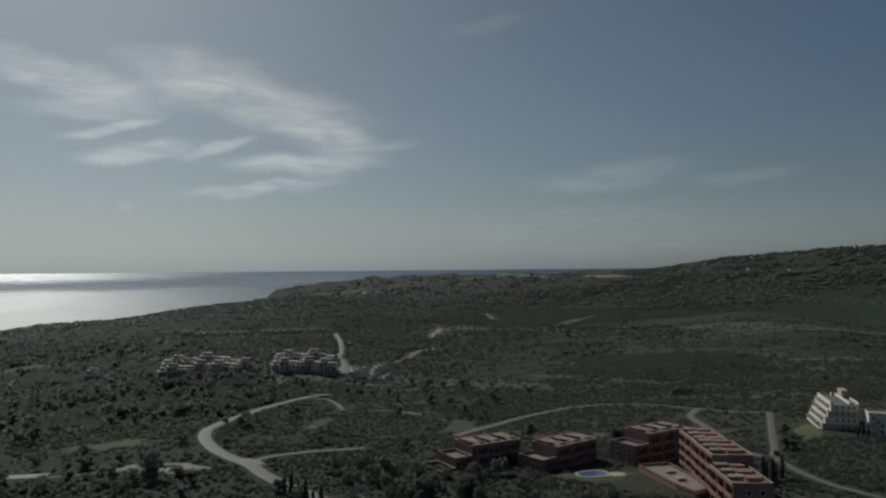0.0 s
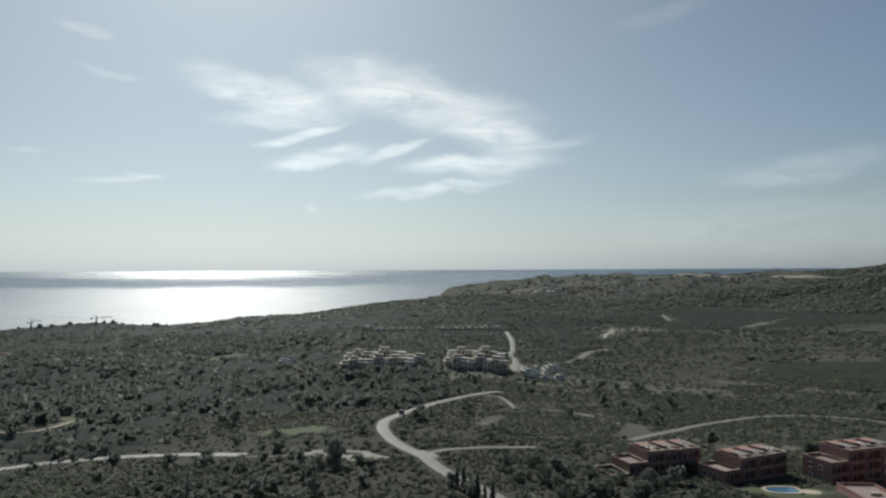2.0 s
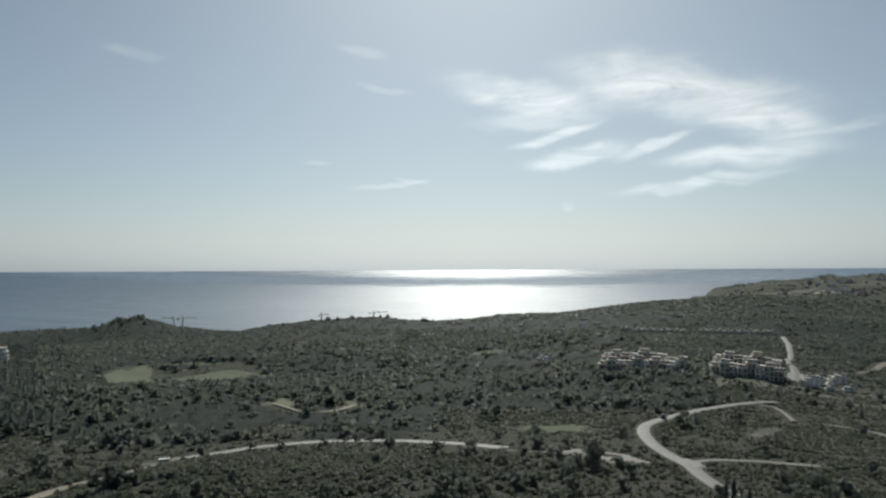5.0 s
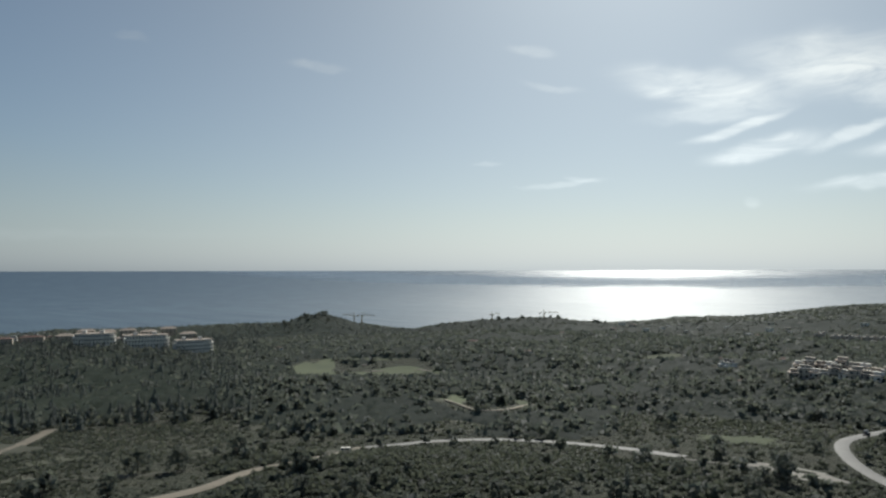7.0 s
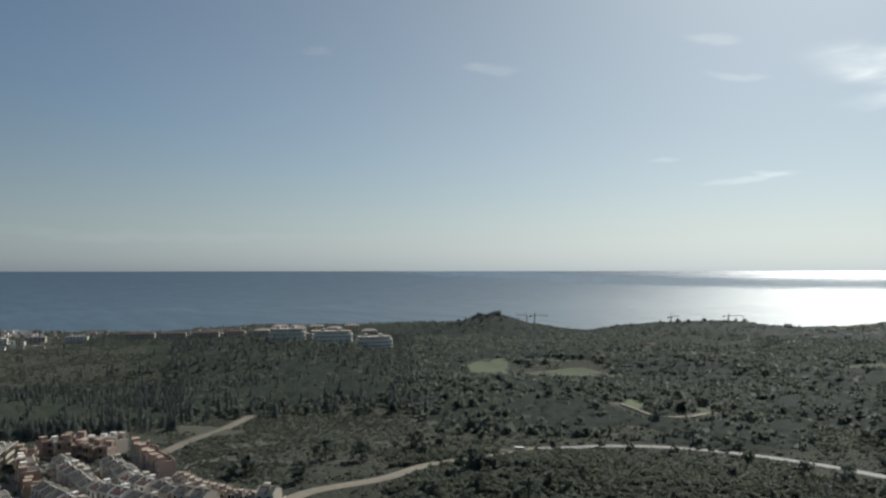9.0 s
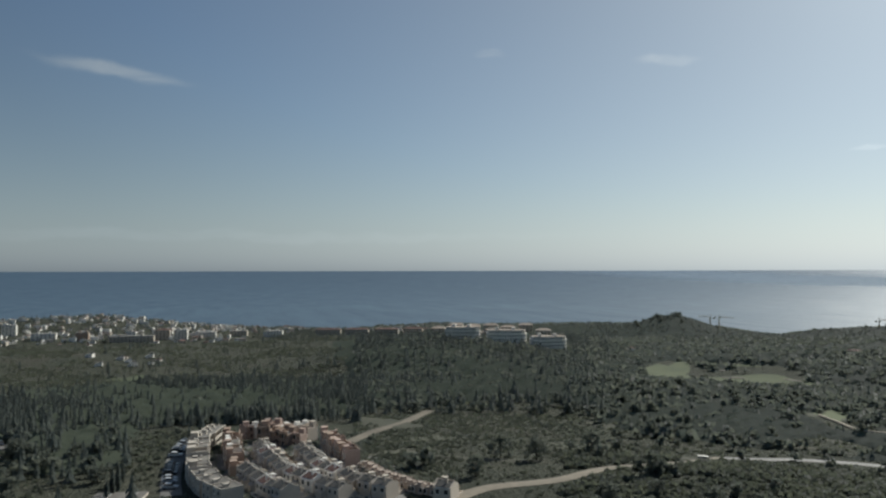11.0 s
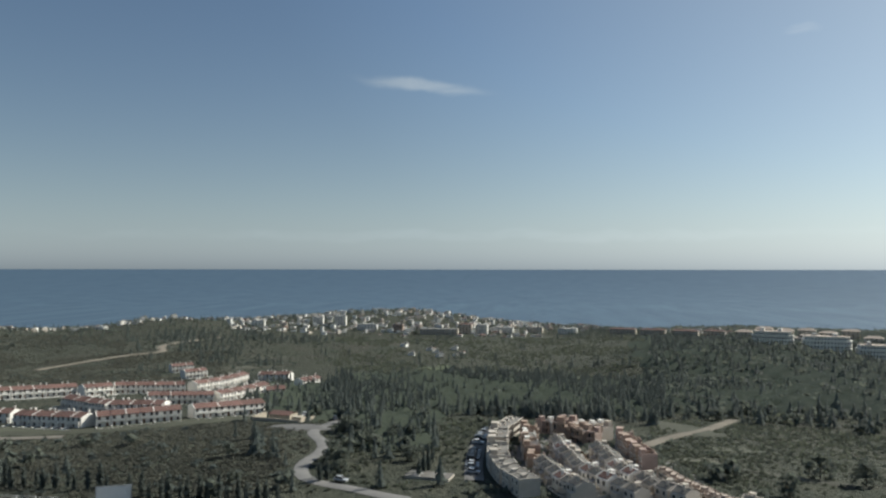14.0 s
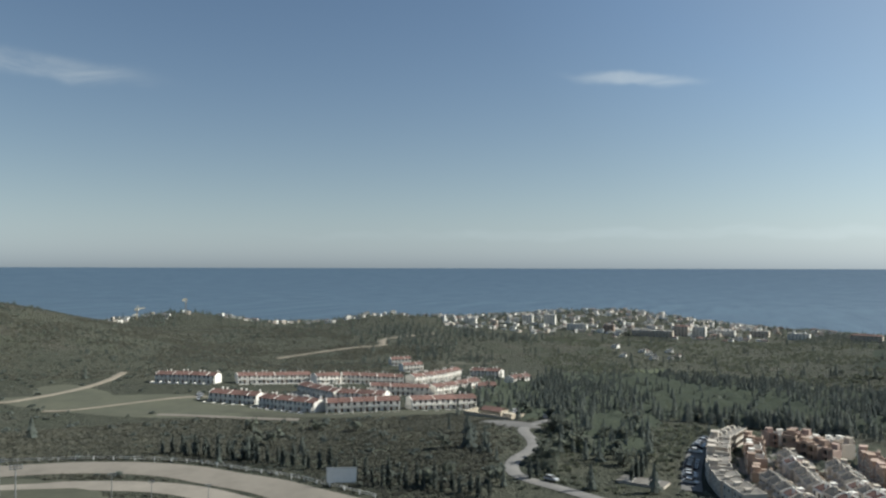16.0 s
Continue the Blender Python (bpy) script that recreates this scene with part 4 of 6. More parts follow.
ridge_blocks = []
for az, r, w, f, skew in ((71.6, 640, 30, 3, -8), (68.2, 645, 34, 3, 4), (65.0, 640, 31, 4, 12), (70.2, 900, 26, 4, 0), (69.2, 905, 20, 5, 5)):
    x, y = seat(az, r)
    ridge_blocks.append((x, y, az + skew, w, f, r))
    CLEAR.append((x, y, 19))
def long_block(m, label, w, d, floors, wall, roof, group, hip=False, deep=1.2):
    """A long block for the middle distance: walls, a floor slab and parapet for every storey, windows, a flat or hipped roof."""
    h = thing("apartment_building", m, label, "apartment building", group)
    t = floors * 2.9
    part("wall", boxes((-w / 2, -d / 2, -5, w / 2, d / 2, t), (-w / 6, d / 2, -5, w / 6, d / 2 + 1.5, t + 0.8)), wall, h)
    bm = bmesh.new()
    if hip:
        lo = [bm.verts.new(c) for c in ((-w / 2 - 0.5, -d / 2 - 0.5, t), (w / 2 + 0.5, -d / 2 - 0.5, t), (w / 2 + 0.5, d / 2 + 0.5, t), (-w / 2 - 0.5, d / 2 + 0.5, t))]
        hi = [bm.verts.new((-w / 2 + d / 2, 0, t + d * 0.2)), bm.verts.new((w / 2 - d / 2, 0, t + d * 0.2))]
        for f in ((lo[0], lo[1], hi[1], hi[0]), (lo[1], lo[2], hi[1]), (lo[2], lo[3], hi[0], hi[1]), (lo[3], lo[0], hi[0]), (lo[3], lo[2], lo[1], lo[0])):
            bm.faces.new(f)
    else:
        box(bm, -w / 2 - 0.1, -d / 2 - 0.1, t, w / 2 + 0.1, d / 2 + 0.1, t + 0.5)
    part("roof", bm, roof, h)
    part("stair_head", boxes((-w * 0.3, -1, t + 0.5, -w * 0.3 + 3, 2.5, t + 2.4), (w * 0.2, -1, t + 0.5, w * 0.2 + 3, 2.5, t + 2.2)), wall, h)
    n = max(2, int(w / 4.5))
    for k in range(floors):
        part("balcony", boxes((-w / 2, -d / 2 - deep, k * 2.9 - 0.2, w / 2, -d / 2, k * 2.9), (-w / 2, -d / 2 - deep, k * 2.9, w / 2, -d / 2 - deep + 0.12, k * 2.9 + 0.8)), wall, h)
        for i in range(n):
            window(h, -w / 2 + (i + 0.5) * w / n, -d / 2 - 0.02, k * 2.9 + 1.35, 0, (WIN_TALL if (i + k) % 2 else WIN_WIDE) if deep > 1 else WIN)
    CLEAR.append((m.translation.x, m.translation.y, w * 0.5))
    return h


def hillside_block(m):
    """A white block stepping down the slope in deep terraces, a broad flat roof between white parapets, a stair tower and a lower wing with small windows."""
    h = thing("apartment_building", m, "white hillside apartment block with stepped terraces and a grey flat roof", "apartment building", "hillside apartments")
    for k in range(4):
        z, out = k * 2.9, (3 - k) * 1.7
        part("wall", boxes((-8 - out, -6.5, -5 if not k else z, 8, 6.5, z + 2.9)), WHITE if k % 2 else CREAM, h)
        part("terrace", boxes((-9.7 - out, -6.7, z - 0.15, -8 - out, 6.7, z + 0.1), (-9.7 - out, -6.7, z + 0.1, -9.5 - out, 6.7, z + 1.0)), WHITE, h, "white terrace with a solid parapet")
        for y in (-4.6, -1.5, 1.5, 4.6):
            window(h, -8.02 - out, y, z + 1.35, -90, WIN_TALL, True)
            part("pier", boxes((-9.6 - out, y + 1.4, z - 0.1, -8 - out, y + 1.65, z + 2.6)), WHITE, h)
        for x in (-4.5, -1.2, 2.1, 5.2):
            window(h, x, -6.52, z + 1.6, 0, WIN, True)
    part("roof", boxes((-7.6, -6.1, 11.6, 7.6, 6.1, 11.8)), GREYROOF, h, "dark grey felt roof")
    for x in (-8.0, 2.6, 7.6):
        part("parapet", boxes((x, -6.5, 11.6, x + 0.4, 6.5, 12.9)), WHITE, h)
    part("stair_tower", boxes((4.0, 2.0, 11.8, 7.4, 6.0, 15.2), (3.8, 1.8, 15.2, 7.6, 6.2, 15.5)), CREAM, h)
    part("chimney", boxes((-1.0, 4.2, 11.8, -0.3, 5.0, 13.6)), WHITE, h)
    return h


def small_wing(m):
    h = thing("apartment_building", m, "white apartment wing with small square windows", "apartment building", "hillside apartments")
    part("wall", boxes((-7, -4.5, -5, 7, 4.5, 8.6)), WHITE, h)
    part("roof", boxes((-7.1, -4.6, 8.6, 7.1, 4.6, 8.8)), GRAVEL, h, "flat gravel roof")
    part("parapet", boxes((-7.1, -4.6, 8.8, 7.1, -4.35, 9.5), (-7.1, -4.35, 8.8, -6.85, 4.6, 9.5), (6.85, -4.35, 8.8, 7.1, 4.6, 9.5)), WHITE, h)
    part("roof_room", boxes((1.0, -2, 8.8, 5.0, 3.5, 11.2), (0.8, -2.2, 11.2, 5.2, 3.7, 11.4)), CREAM, h)
    for k in range(3):
        for x in (-5.2, -2.2, 1.0, 3.0, 5.4):
            if (k + int(x)) % 4:
                window(h, x, -4.52, k * 2.8 + 1.6, 0, WIN, True)
    return h


hillside_block(on_ground(158, 297, -15, 0.5) @ Matrix.Diagonal((0.62, 1.7, 0.86, 1)))
small_wing(on_ground(166, 278, -20, 0.6, 0.9))
CLEAR.extend(((156, 292, 14), (166, 281, 10)))


def curved_block(m, label, w, d, floors, wall, roof, group, swell=0.16):
    """A block with a rounded end and a bowed front: a set-back wall, a deep balcony slab with its parapet and a row of windows for every storey."""
    h = thing("apartment_building", m, label, "apartment building", group)

    def plan(g):
        n = 12
        front = [(-w / 2 - g + (w - d / 2 + g) * i / n, -d / 2 - g - swell * d * math.sin(math.pi * i / n)) for i in range(n)]
        end = [(w / 2 - d / 2 + (d / 2 + g) * math.cos(a), (d / 2 + g) * math.sin(a)) for a in (math.pi * (k / 8 - 0.5) for k in range(9))]
        return front + end + [(-w / 2 - g, d / 2 + g)]

    def solid(g, z0, z1):
        bm = bmesh.new()
        a, b = ([bm.verts.new((x, y, z)) for x, y in plan(g)] for z in (z0, z1))
        bm.faces.new(a[::-1]), bm.faces.new(b)
        for i in range(len(a)):
            k = (i + 1) % len(a)
            bm.faces.new((a[i], a[k], b[k], b[i]))
        return bm

    for k in range(floors):
        z, g = k * 3.0, 0.4 if k < floors - 1 else -0.6
        part("wall", solid(g - 0.5, z if k else -5, z + 2.75), wall, h)
        part("balcony", solid(g, z + 2.75, z + 3.55 if k < floors - 1 else z + 3.05), wall, h)
        spots = plan(g - 0.5)
        for (x0, y0), (x1, y1) in list(zip(spots, spots[1:]))[:17]:
            turn = math.degrees(math.atan2(y1 - y0, x1 - x0))
            window(h, (x0 + x1) / 2, (y0 + y1) / 2, z + 1.4, turn, WIN)
    part("roof", solid(-1.0, floors * 3.0 + 0.05, floors * 3.0 + 0.35), roof, h)
    part("stair_head", boxes((-w * 0.3, -1, floors * 3.0 + 0.3, -w * 0.3 + 3, 2.5, floors * 3.0 + 2.4), (w * 0.12, -1, floors * 3.0 + 0.3, w * 0.12 + 3, 2.5, floors * 3.0 + 2.2)), wall, h)
    return h


for x, y, turn, w, f, r in ridge_blocks:
    if r < 800:
        curved_block(on_ground(x, y, turn, 0.5), "white apartment block with a rounded end on a wooded ridge", w, 12, f + 1 if f < 4 else f, WHITE, TERRACE, "ridge apartments")
    else:
        long_block(on_ground(x, y, turn, 0.5), WHITISH, w, 13, f, CREAM, TERRACE, "ridge apartments", deep=0.7)
# the village: two clusters of stepped houses in two rows each
for az0, step, n, r, up in ((20.9, 0.63, 10, 444, 0), (20.6, 0.66, 9, 459, 1), (12.9, 0.60, 8, 447, 0), (12.6, 0.62, 7, 463, 1)):
    for i in range(n):
        x, y = seat(az0 - step * i, r + (3, 0, 4, 1, 5)[i % 5])
        tall = (2, 3, 2, 2, 3)[i % 5] + (up if i < 6 else 0)
        long_block(on_ground(x, y, 24 - 2 * i, 0.4, 0.85), "pale village terrace house with a stepped roof", 6.4, 9, tall, (CREAM, WHITE, GREYWHITE)[(i * 2 + up) % 3], GRAVEL if i % 2 else TERRACE, "village terrace")
for az, r, w in ((19.2, 950, 12), (18.1, 930, 14), (17.2, 925, 15), (16.2, 915, 14), (15.3, 905, 12), (13.4, 905, 16), (12.3, 900, 15), (11.3, 898, 16), (10.3, 895, 15), (9.3, 899, 13)):
    x, y = seat(az, r)
    long_block(on_ground(x, y, az - 8, 0.4), "greyish white row of village houses among trees", w, 9, 2, CREAM, GRAVEL, "upper village rows", deep=0.5)
for x, y, w, floors, kind in ((-1010, 142, 38, 3, 1), (-1002, 180, 36, 3, 1), (-975, 216, 36, 3, 1), (-985, 255, 30, 3, 1), (-966, -102, 56, 3, 2), (-1008, -70, 20, 5, 1), (-1014, -48, 18, 5, 0), (-1040, -20, 34, 3, 0), (-1052, 25, 26, 3, 2),
                              (-1030, 70, 28, 3, 0), (-985, -160, 16, 4, 3), (-1000, -205, 30, 3, 0), (-1030, -250, 18, 5, 0), (-1040, -285, 16, 4, 0), (-1000, -360, 20, 3, 0)):
    az = math.degrees(math.atan2(-x, y))
    long_block(on_ground(x, y, az - 8, 0.4, 0.9), ("white apartment block at the edge of the town", "cream apartment block with a tiled roof", "long pinkish-grey apartment block", "orange apartment block below the coastal town")[kind], w, 11, floors,
               (WHITE, CREAM, CREAM, OCHRE)[kind], TILES if kind == 1 else GRAVEL, "town apartments", kind == 1)
for i in range(7):
    x, y = seat(73.5 - 1.35 * i, 1010 + 25 * (i % 3))
    long_block(on_ground(x, y, 68, 0.4), "pale pinkish apartment block behind the ridge", 20, 12, 4 if i % 2 else 3, CREAM, TERRACE, "far apartments", True)


def villa(label, group, wall, roof, w, d, floors, hip=True):
    """A free-standing house with a tiled hipped roof or a flat one, windows on all sides and a porch."""
    h = thing("house", Matrix(), label, "house", group)
    t = floors * 2.9
    part("wall", boxes((-w / 2, -d / 2, -4, w / 2, d / 2, t), (-w / 2 - 2.5, -d / 4, -4, -w / 2, d / 2, t - 2.7)), wall, h)
    bm = bmesh.new()
    if hip:
        e = 0.5
        lo = [bm.verts.new(c) for c in ((-w / 2 - e, -d / 2 - e, t), (w / 2 + e, -d / 2 - e, t), (w / 2 + e, d / 2 + e, t), (-w / 2 - e, d / 2 + e, t))]
        hi = [bm.verts.new((-w / 2 + d / 2.4, 0, t + d * 0.22)), bm.verts.new((w / 2 - d / 2.4, 0, t + d * 0.22))]
        for f in ((lo[0], lo[1], hi[1], hi[0]), (lo[1], lo[2], hi[1]), (lo[2], lo[3], hi[0], hi[1]), (lo[3], lo[0], hi[0]), (lo[3], lo[2], lo[1], lo[0])):
            bm.faces.new(f)
    else:
        box(bm, -w / 2 - 0.15, -d / 2 - 0.15, t, w / 2 + 0.15, d / 2 + 0.15, t + 0.3)
        box(bm, 0, 0, t + 0.3, w / 2 - 0.6, d / 2 - 0.6, t + 2.4)
    part("roof", bm, roof, h)
    part("porch", boxes((-w / 2, -d / 2 - 2.2, 2.5, w / 2 - 1, -d / 2, 2.75), (-w / 2, -d / 2 - 2.2, -3, -w / 2 + 0.3, -d / 2 - 1.9, 2.5), (w / 2 - 1.3, -d / 2 - 2.2, -3, w / 2 - 1, -d / 2 - 1.9, 2.5)), wall, h)
    n = 3 if w > 15 else 2
    for i in range(floors):
        for k in range(n):
            window(h, -w / 2 + (k + 0.5) * w / n, -d / 2 - 0.02, i * 2.9 + 1.5, 0, WIN_WIDE if k % 2 else WIN_TALL)
    return h


COAST = "coastal town houses"
kinds = [villa("white coastal villa with a terracotta hipped roof", COAST, WHITE, TILES, 11, 9, 2), villa("white coastal house with a flat roof", COAST, WHITE, GRAVEL, 9, 8, 2, False),
         villa("cream coastal house with a terracotta roof", COAST, CREAM, TILES, 13, 9, 2), villa("white apartment house of four storeys by the coast", COAST, WHITE, GRAVEL, 14, 11, 4, False),
         villa("pinkish coastal apartment house with a tiled roof", COAST, PINK, TILES, 17, 11, 3), villa("small white cottage with a tiled roof", COAST, WHITE, TILES, 8, 7, 1)]
rng = random.Random(7)


def town(n, az0, az1, r0, r1, weights, gap=15, tries=12):
    taken = []
    for _ in range(n * tries):
        if len(taken) >= n:
            break
        az, r = rng.uniform(az0, az1), rng.uniform(r0, r1)
        x, y = seat(az, r)
        if height(x, y) < 12 or any((x - a) ** 2 + (y - b) ** 2 < gap * gap for a, b in taken):
            continue
        if any((x - a) ** 2 + (y - b) ** 2 < (c + 4) ** 2 for a, b, c in CLEAR):
            continue
        taken.append((x, y))
        k = rng.choices(range(6), weights)[0]
        copy_thing(kinds[k], on_ground(x, y, az + rng.uniform(-35, 35), 0.5, rng.uniform(0.42, 0.66)))
    CLEAR.extend((x, y, 6) for x, y in taken)


town(50, 91, 112, 1010, 1230, (1, 8, 1, 3, 0, 2), 15)
town(20, 90, 101, 940, 1050, (1, 7, 1, 2, 0, 2), 15)
town(22, 112, 122, 1060, 1230, (2, 6, 1, 3, 0, 2), 16)
town(26, 122, 140, 1080, 1300, (3, 6, 2, 1, 0, 3), 18)
town(40, 74, 92, 1080, 1350, (2, 5, 3, 1, 1, 3), 16)
town(9, 94, 99, 660, 740, (0, 5, 1, 0, 0, 3), 12)
town(9, 4.2, 6.8, 445, 500, (0, 6, 0, 2, 0, 1), 9)
town(10, 20, 34, 420, 900, (3, 2, 2, 0, 0, 4), 30)
town(8, 36, 62, 560, 1000, (3, 2, 2, 0, 0, 4), 40)
for x, y in ((-487, 712), (-478, 716), (-495, 708), (-470, 722), (-209, 449), (-214, 452)):
    copy_thing(kinds[1], on_ground(x, y, 30 + x % 40, 0.5, 0.6))
    CLEAR.append((x, y, 8))
for o in kinds:
    drop(o)


def far_town(name, n, az0, az1, r0, r1, label, big=1.0):
    """Houses too far and too many to tell apart: walls with rows of openings under flat or hipped roofs."""
    bm = bmesh.new()
    for _ in range(n):
        az, r = rng.uniform(az0, az1), rng.uniform(r0, r1)
        x, y = seat(az, r)
        z = float(height(x, y))
        if z < 8:
            continue
        w, d, t = rng.uniform(8, 20) * big, rng.uniform(7, 11) * big, rng.choice((3, 6, 6, 6, 9, 12)) * big
        a = radians(az + rng.uniform(-40, 40))
        turn = lambda u, v: (x + u * math.cos(a) - v * math.sin(a), y + u * math.sin(a) + v * math.cos(a))
        wall_slot = rng.choice((0, 0, 0, 0, 1, 1))
        n0 = len(bm.faces)
        lo = [bm.verts.new((*turn(u, v), z - 4)) for u, v in ((-w / 2, -d / 2), (w / 2, -d / 2), (w / 2, d / 2), (-w / 2, d / 2))]
        hi = [bm.verts.new((v.co.x, v.co.y, z + t)) for v in lo]
        for i in range(4):
            bm.faces.new((lo[i], lo[(i + 1) % 4], hi[(i + 1) % 4], hi[i])).material_index = wall_slot
        if rng.random() < 0.22:
            tip = bm.verts.new((x, y, z + t + d * 0.2))
            for i in range(4):
                bm.faces.new((hi[i], hi[(i + 1) % 4], tip)).material_index = 3
        else:
            bm.faces.new(hi).material_index = 4
        for k in range(int(t / 3)):
            for i in range(int(w / 4)):
                u = -w / 2 + 2 + i * 4
                q = [(*turn(u + e, -d / 2 - 0.12), z + k * 3 + f) for e, f in ((-0.8, 0.4), (0.8, 0.4), (0.8, 2.3), (-0.8, 2.3))]
                bm.faces.new([bm.verts.new(c) for c in q]).material_index = 5
        CLEAR.append((x, y, max(w, d) * 0.45))
    me = bpy.data.meshes.new(name)
    bm.to_mesh(me)
    bm.free()
    for mat in (WHITE, CREAM, PINK, TILES, GRAVEL, GLASS):
        me.materials.append(mat)
    return tagged(new(name, me), label, "town", kind="stuff")


far_town("distant_town", 560, 88, 112, 985, 1340, "dense pale coastal town on a low hill", 0.42)
far_town("distant_town", 150, 73, 91, 1080, 1400, "pale houses along the coast", 0.42)
far_town("distant_town", 260, -10, 11, 2420, 3250, "distant pale town spread over a headland", 1.1)
far_town("distant_town", 60, 3, 12.5, 2700, 2960, "pale houses along the foot of the headland", 1.3)
far_town("distant_town", 70, -33, -9, 1700, 3300, "scattered pale houses on far hills", 1.2)
far_town("distant_town", 30, 14, 34, 900, 1250, "scattered pale villas among coastal trees", 0.6)
far_town("distant_town", 150, 112, 139, 1080, 1320, "pale houses along the ridge by the sea", 0.42)


# ---- the racing track, cranes, cars ----
def floodlight(m):
    h = thing("floodlight_mast", m, "pale steel floodlight mast with a lamp frame", "mast", "track floodlights")
    bm = bmesh.new()
    tube(bm, (0, 0, -1), (0, 0, 15), 0.3, 0.16, 8)
    part("pole", bm, STEEL, h)
    bm = bmesh.new()
    for z in (15.0, 15.9):
        beam(bm, (-1.9, 0, z), (1.9, 0, z), 0.14)
    for x in (-1.8, 0, 1.8):
        beam(bm, (x, 0, 14.9), (x, 0, 16.2), 0.12)
    part("lamp_frame", bm, STEEL, h)
    for z in (15.0, 15.9):
        for x in (-1.5, -0.5, 0.5, 1.5):
            bm = bmesh.new()
            tube(bm, (x, 0.1, z), (x, -0.45, z - 0.15), 0.16, 0.34, 8)
            part("lamp", bm, STEEL, h)
    return h


first = floodlight(on_ground(-131, -173, -50, 0, 0.75))
for x, y, size in ((-127, -162, 1.03), (-141, -146, 0.71), (-145, -137, 0.54), (-150, -123.5, 0.49)):
    copy_thing(first, on_ground(x, y, -50, 0, size))


def scoreboard(m):
    h = thing("scoreboard", m, "blank pale scoreboard on posts beside the racing track", "scoreboard")
    part("panel", boxes((-4.6, -0.15, 2.0, 4.6, 0.15, 6.4)), PAINTED, h)
    part("frame", boxes((-4.75, -0.22, 1.85, 4.75, 0.22, 2.0), (-4.75, -0.22, 6.4, 4.75, 0.22, 6.55), (-4.75, -0.22, 2.0, -4.6, 0.22, 6.4), (4.6, -0.22, 2.0, 4.75, 0.22, 6.4)), STEEL, h)
    for x in (-3.5, 0, 3.5):
        part("post", boxes((x - 0.15, 0.22, -1, x + 0.15, 0.5, 6.2)), STEEL, h)
    return h


scoreboard(on_ground(-178, -101.5, 113, 0.6, 0.88))


def track_fence(points):
    h = thing("fence", Matrix(), "low white rail fence along the racing track", "fence")
    post = shape(boxes((-0.07, -0.07, -0.5, 0.07, 0.07, 1.3)), "post", PAINTED)
    line = rounded(points, 5.0)
    bm = bmesh.new()
    for i, q in enumerate(line):
        z = float(height(q.x, q.y))
        part("post", post, None, h, "", pose(q.x, q.y, z))
        if i:
            p = line[i - 1]
            for dz in (0.7, 1.25):
                beam(bm, (p.x, p.y, float(height(p.x, p.y)) + dz), (q.x, q.y, z + dz), 0.06)
    part("rail", bm, PAINTED, h)


track_fence([(-158, -221), (-168, -204), (-176, -190), (-182, -171), (-184, -154), (-182, -136), (-180, -119), (-176, -104), (-172, -88)])


def tower_crane(m, size):
    h = thing("tower_crane", m, "yellowish tower crane over the coast", "crane", "cranes")
    bm = bmesh.new()
    for sx in (-0.6, 0.6):
        for sy in (-0.6, 0.6):
            beam(bm, (sx, sy, -2), (sx, sy, size), 0.28)
    for i in range(int(size / 1.5)):
        s = 0.6 if i % 2 else -0.6
        beam(bm, (-s, -0.6, i * 1.5), (s, -0.6, i * 1.5 + 1.5), 0.2)
        beam(bm, (-0.6, -s, i * 1.5), (-0.6, s, i * 1.5 + 1.5), 0.2)
    part("mast", bm, CRANE, h)
    bm = bmesh.new()
    for y in (-0.5, 0.5):
        beam(bm, (-8, y, size), (24, y, size), 0.3)
    beam(bm, (0, 0, size + 1.6), (24, 0, size + 1.0), 0.25)
    for i in range(16):
        beam(bm, (i * 1.5, -0.5, size), (i * 1.5 + 0.75, 0, size + 1.4), 0.16)
        beam(bm, (i * 1.5 + 0.75, 0, size + 1.4), (i * 1.5 + 1.5, 0.5, size), 0.16)
    part("jib", bm, CRANE, h)
    bm = bmesh.new()
    beam(bm, (0, 0, size), (0, 0, size + 5), 0.4)
    beam(bm, (0, 0, size + 5), (15, 0, size + 1), 0.12)
    beam(bm, (0, 0, size + 5), (-7, 0, size), 0.12)
    part("tower_head", bm, CRANE, h)
    part("counterweight", boxes((-8, -0.8, size - 1.8, -6, 0.8, size)), GRAVEL, h)
    part("cab", boxes((0.7, -1.2, size - 2, 2.0, 0.2, size - 0.2)), PAINTED, h)
    return h


for az, r, s, turn in ((131.2, 1130, 20, 30), (134.5, 1110, 15, 200), (52.6, 1150, 18, 20), (53.2, 1170, 17, 190), (38.5, 1180, 13, 60), (42.5, 1190, 12, 100)):
    x, y = seat(az, r)
    tower_crane(on_ground(x, y, turn), s)


def car(paint, label):
    h = thing("car", Matrix(), label, "car", "parked cars")
    bm = bmesh.new()
    prism(bm, [(-2.1, 0.35), (2.1, 0.35), (2.15, 0.75), (1.3, 0.9), (-1.95, 0.95), (-2.15, 0.7)], -0.85, 0.85)
    bmesh.ops.bevel(bm, geom=bm.edges[:], offset=0.06, segments=1, affect="EDGES")
    part("body", bm, paint, h)
    bm = bmesh.new()
    prism(bm, [(-1.7, 0.92), (1.05, 0.9), (0.35, 1.42), (-1.25, 1.45)], -0.72, 0.72)
    part("cabin", bm, GLASS, h, "dark glazed cabin")
    part("roof", boxes((-1.2, -0.7, 1.43, 0.33, 0.7, 1.49)), paint, h)
    for x in (-1.3, 1.35):
        for y in (-0.8, 0.8):
            bm = bmesh.new()
            tube(bm, (x, y - 0.1, 0.32), (x, y + 0.1, 0.32), 0.32, 0.32, 10)
            part("wheel", bm, RUBBER, h)
    return h


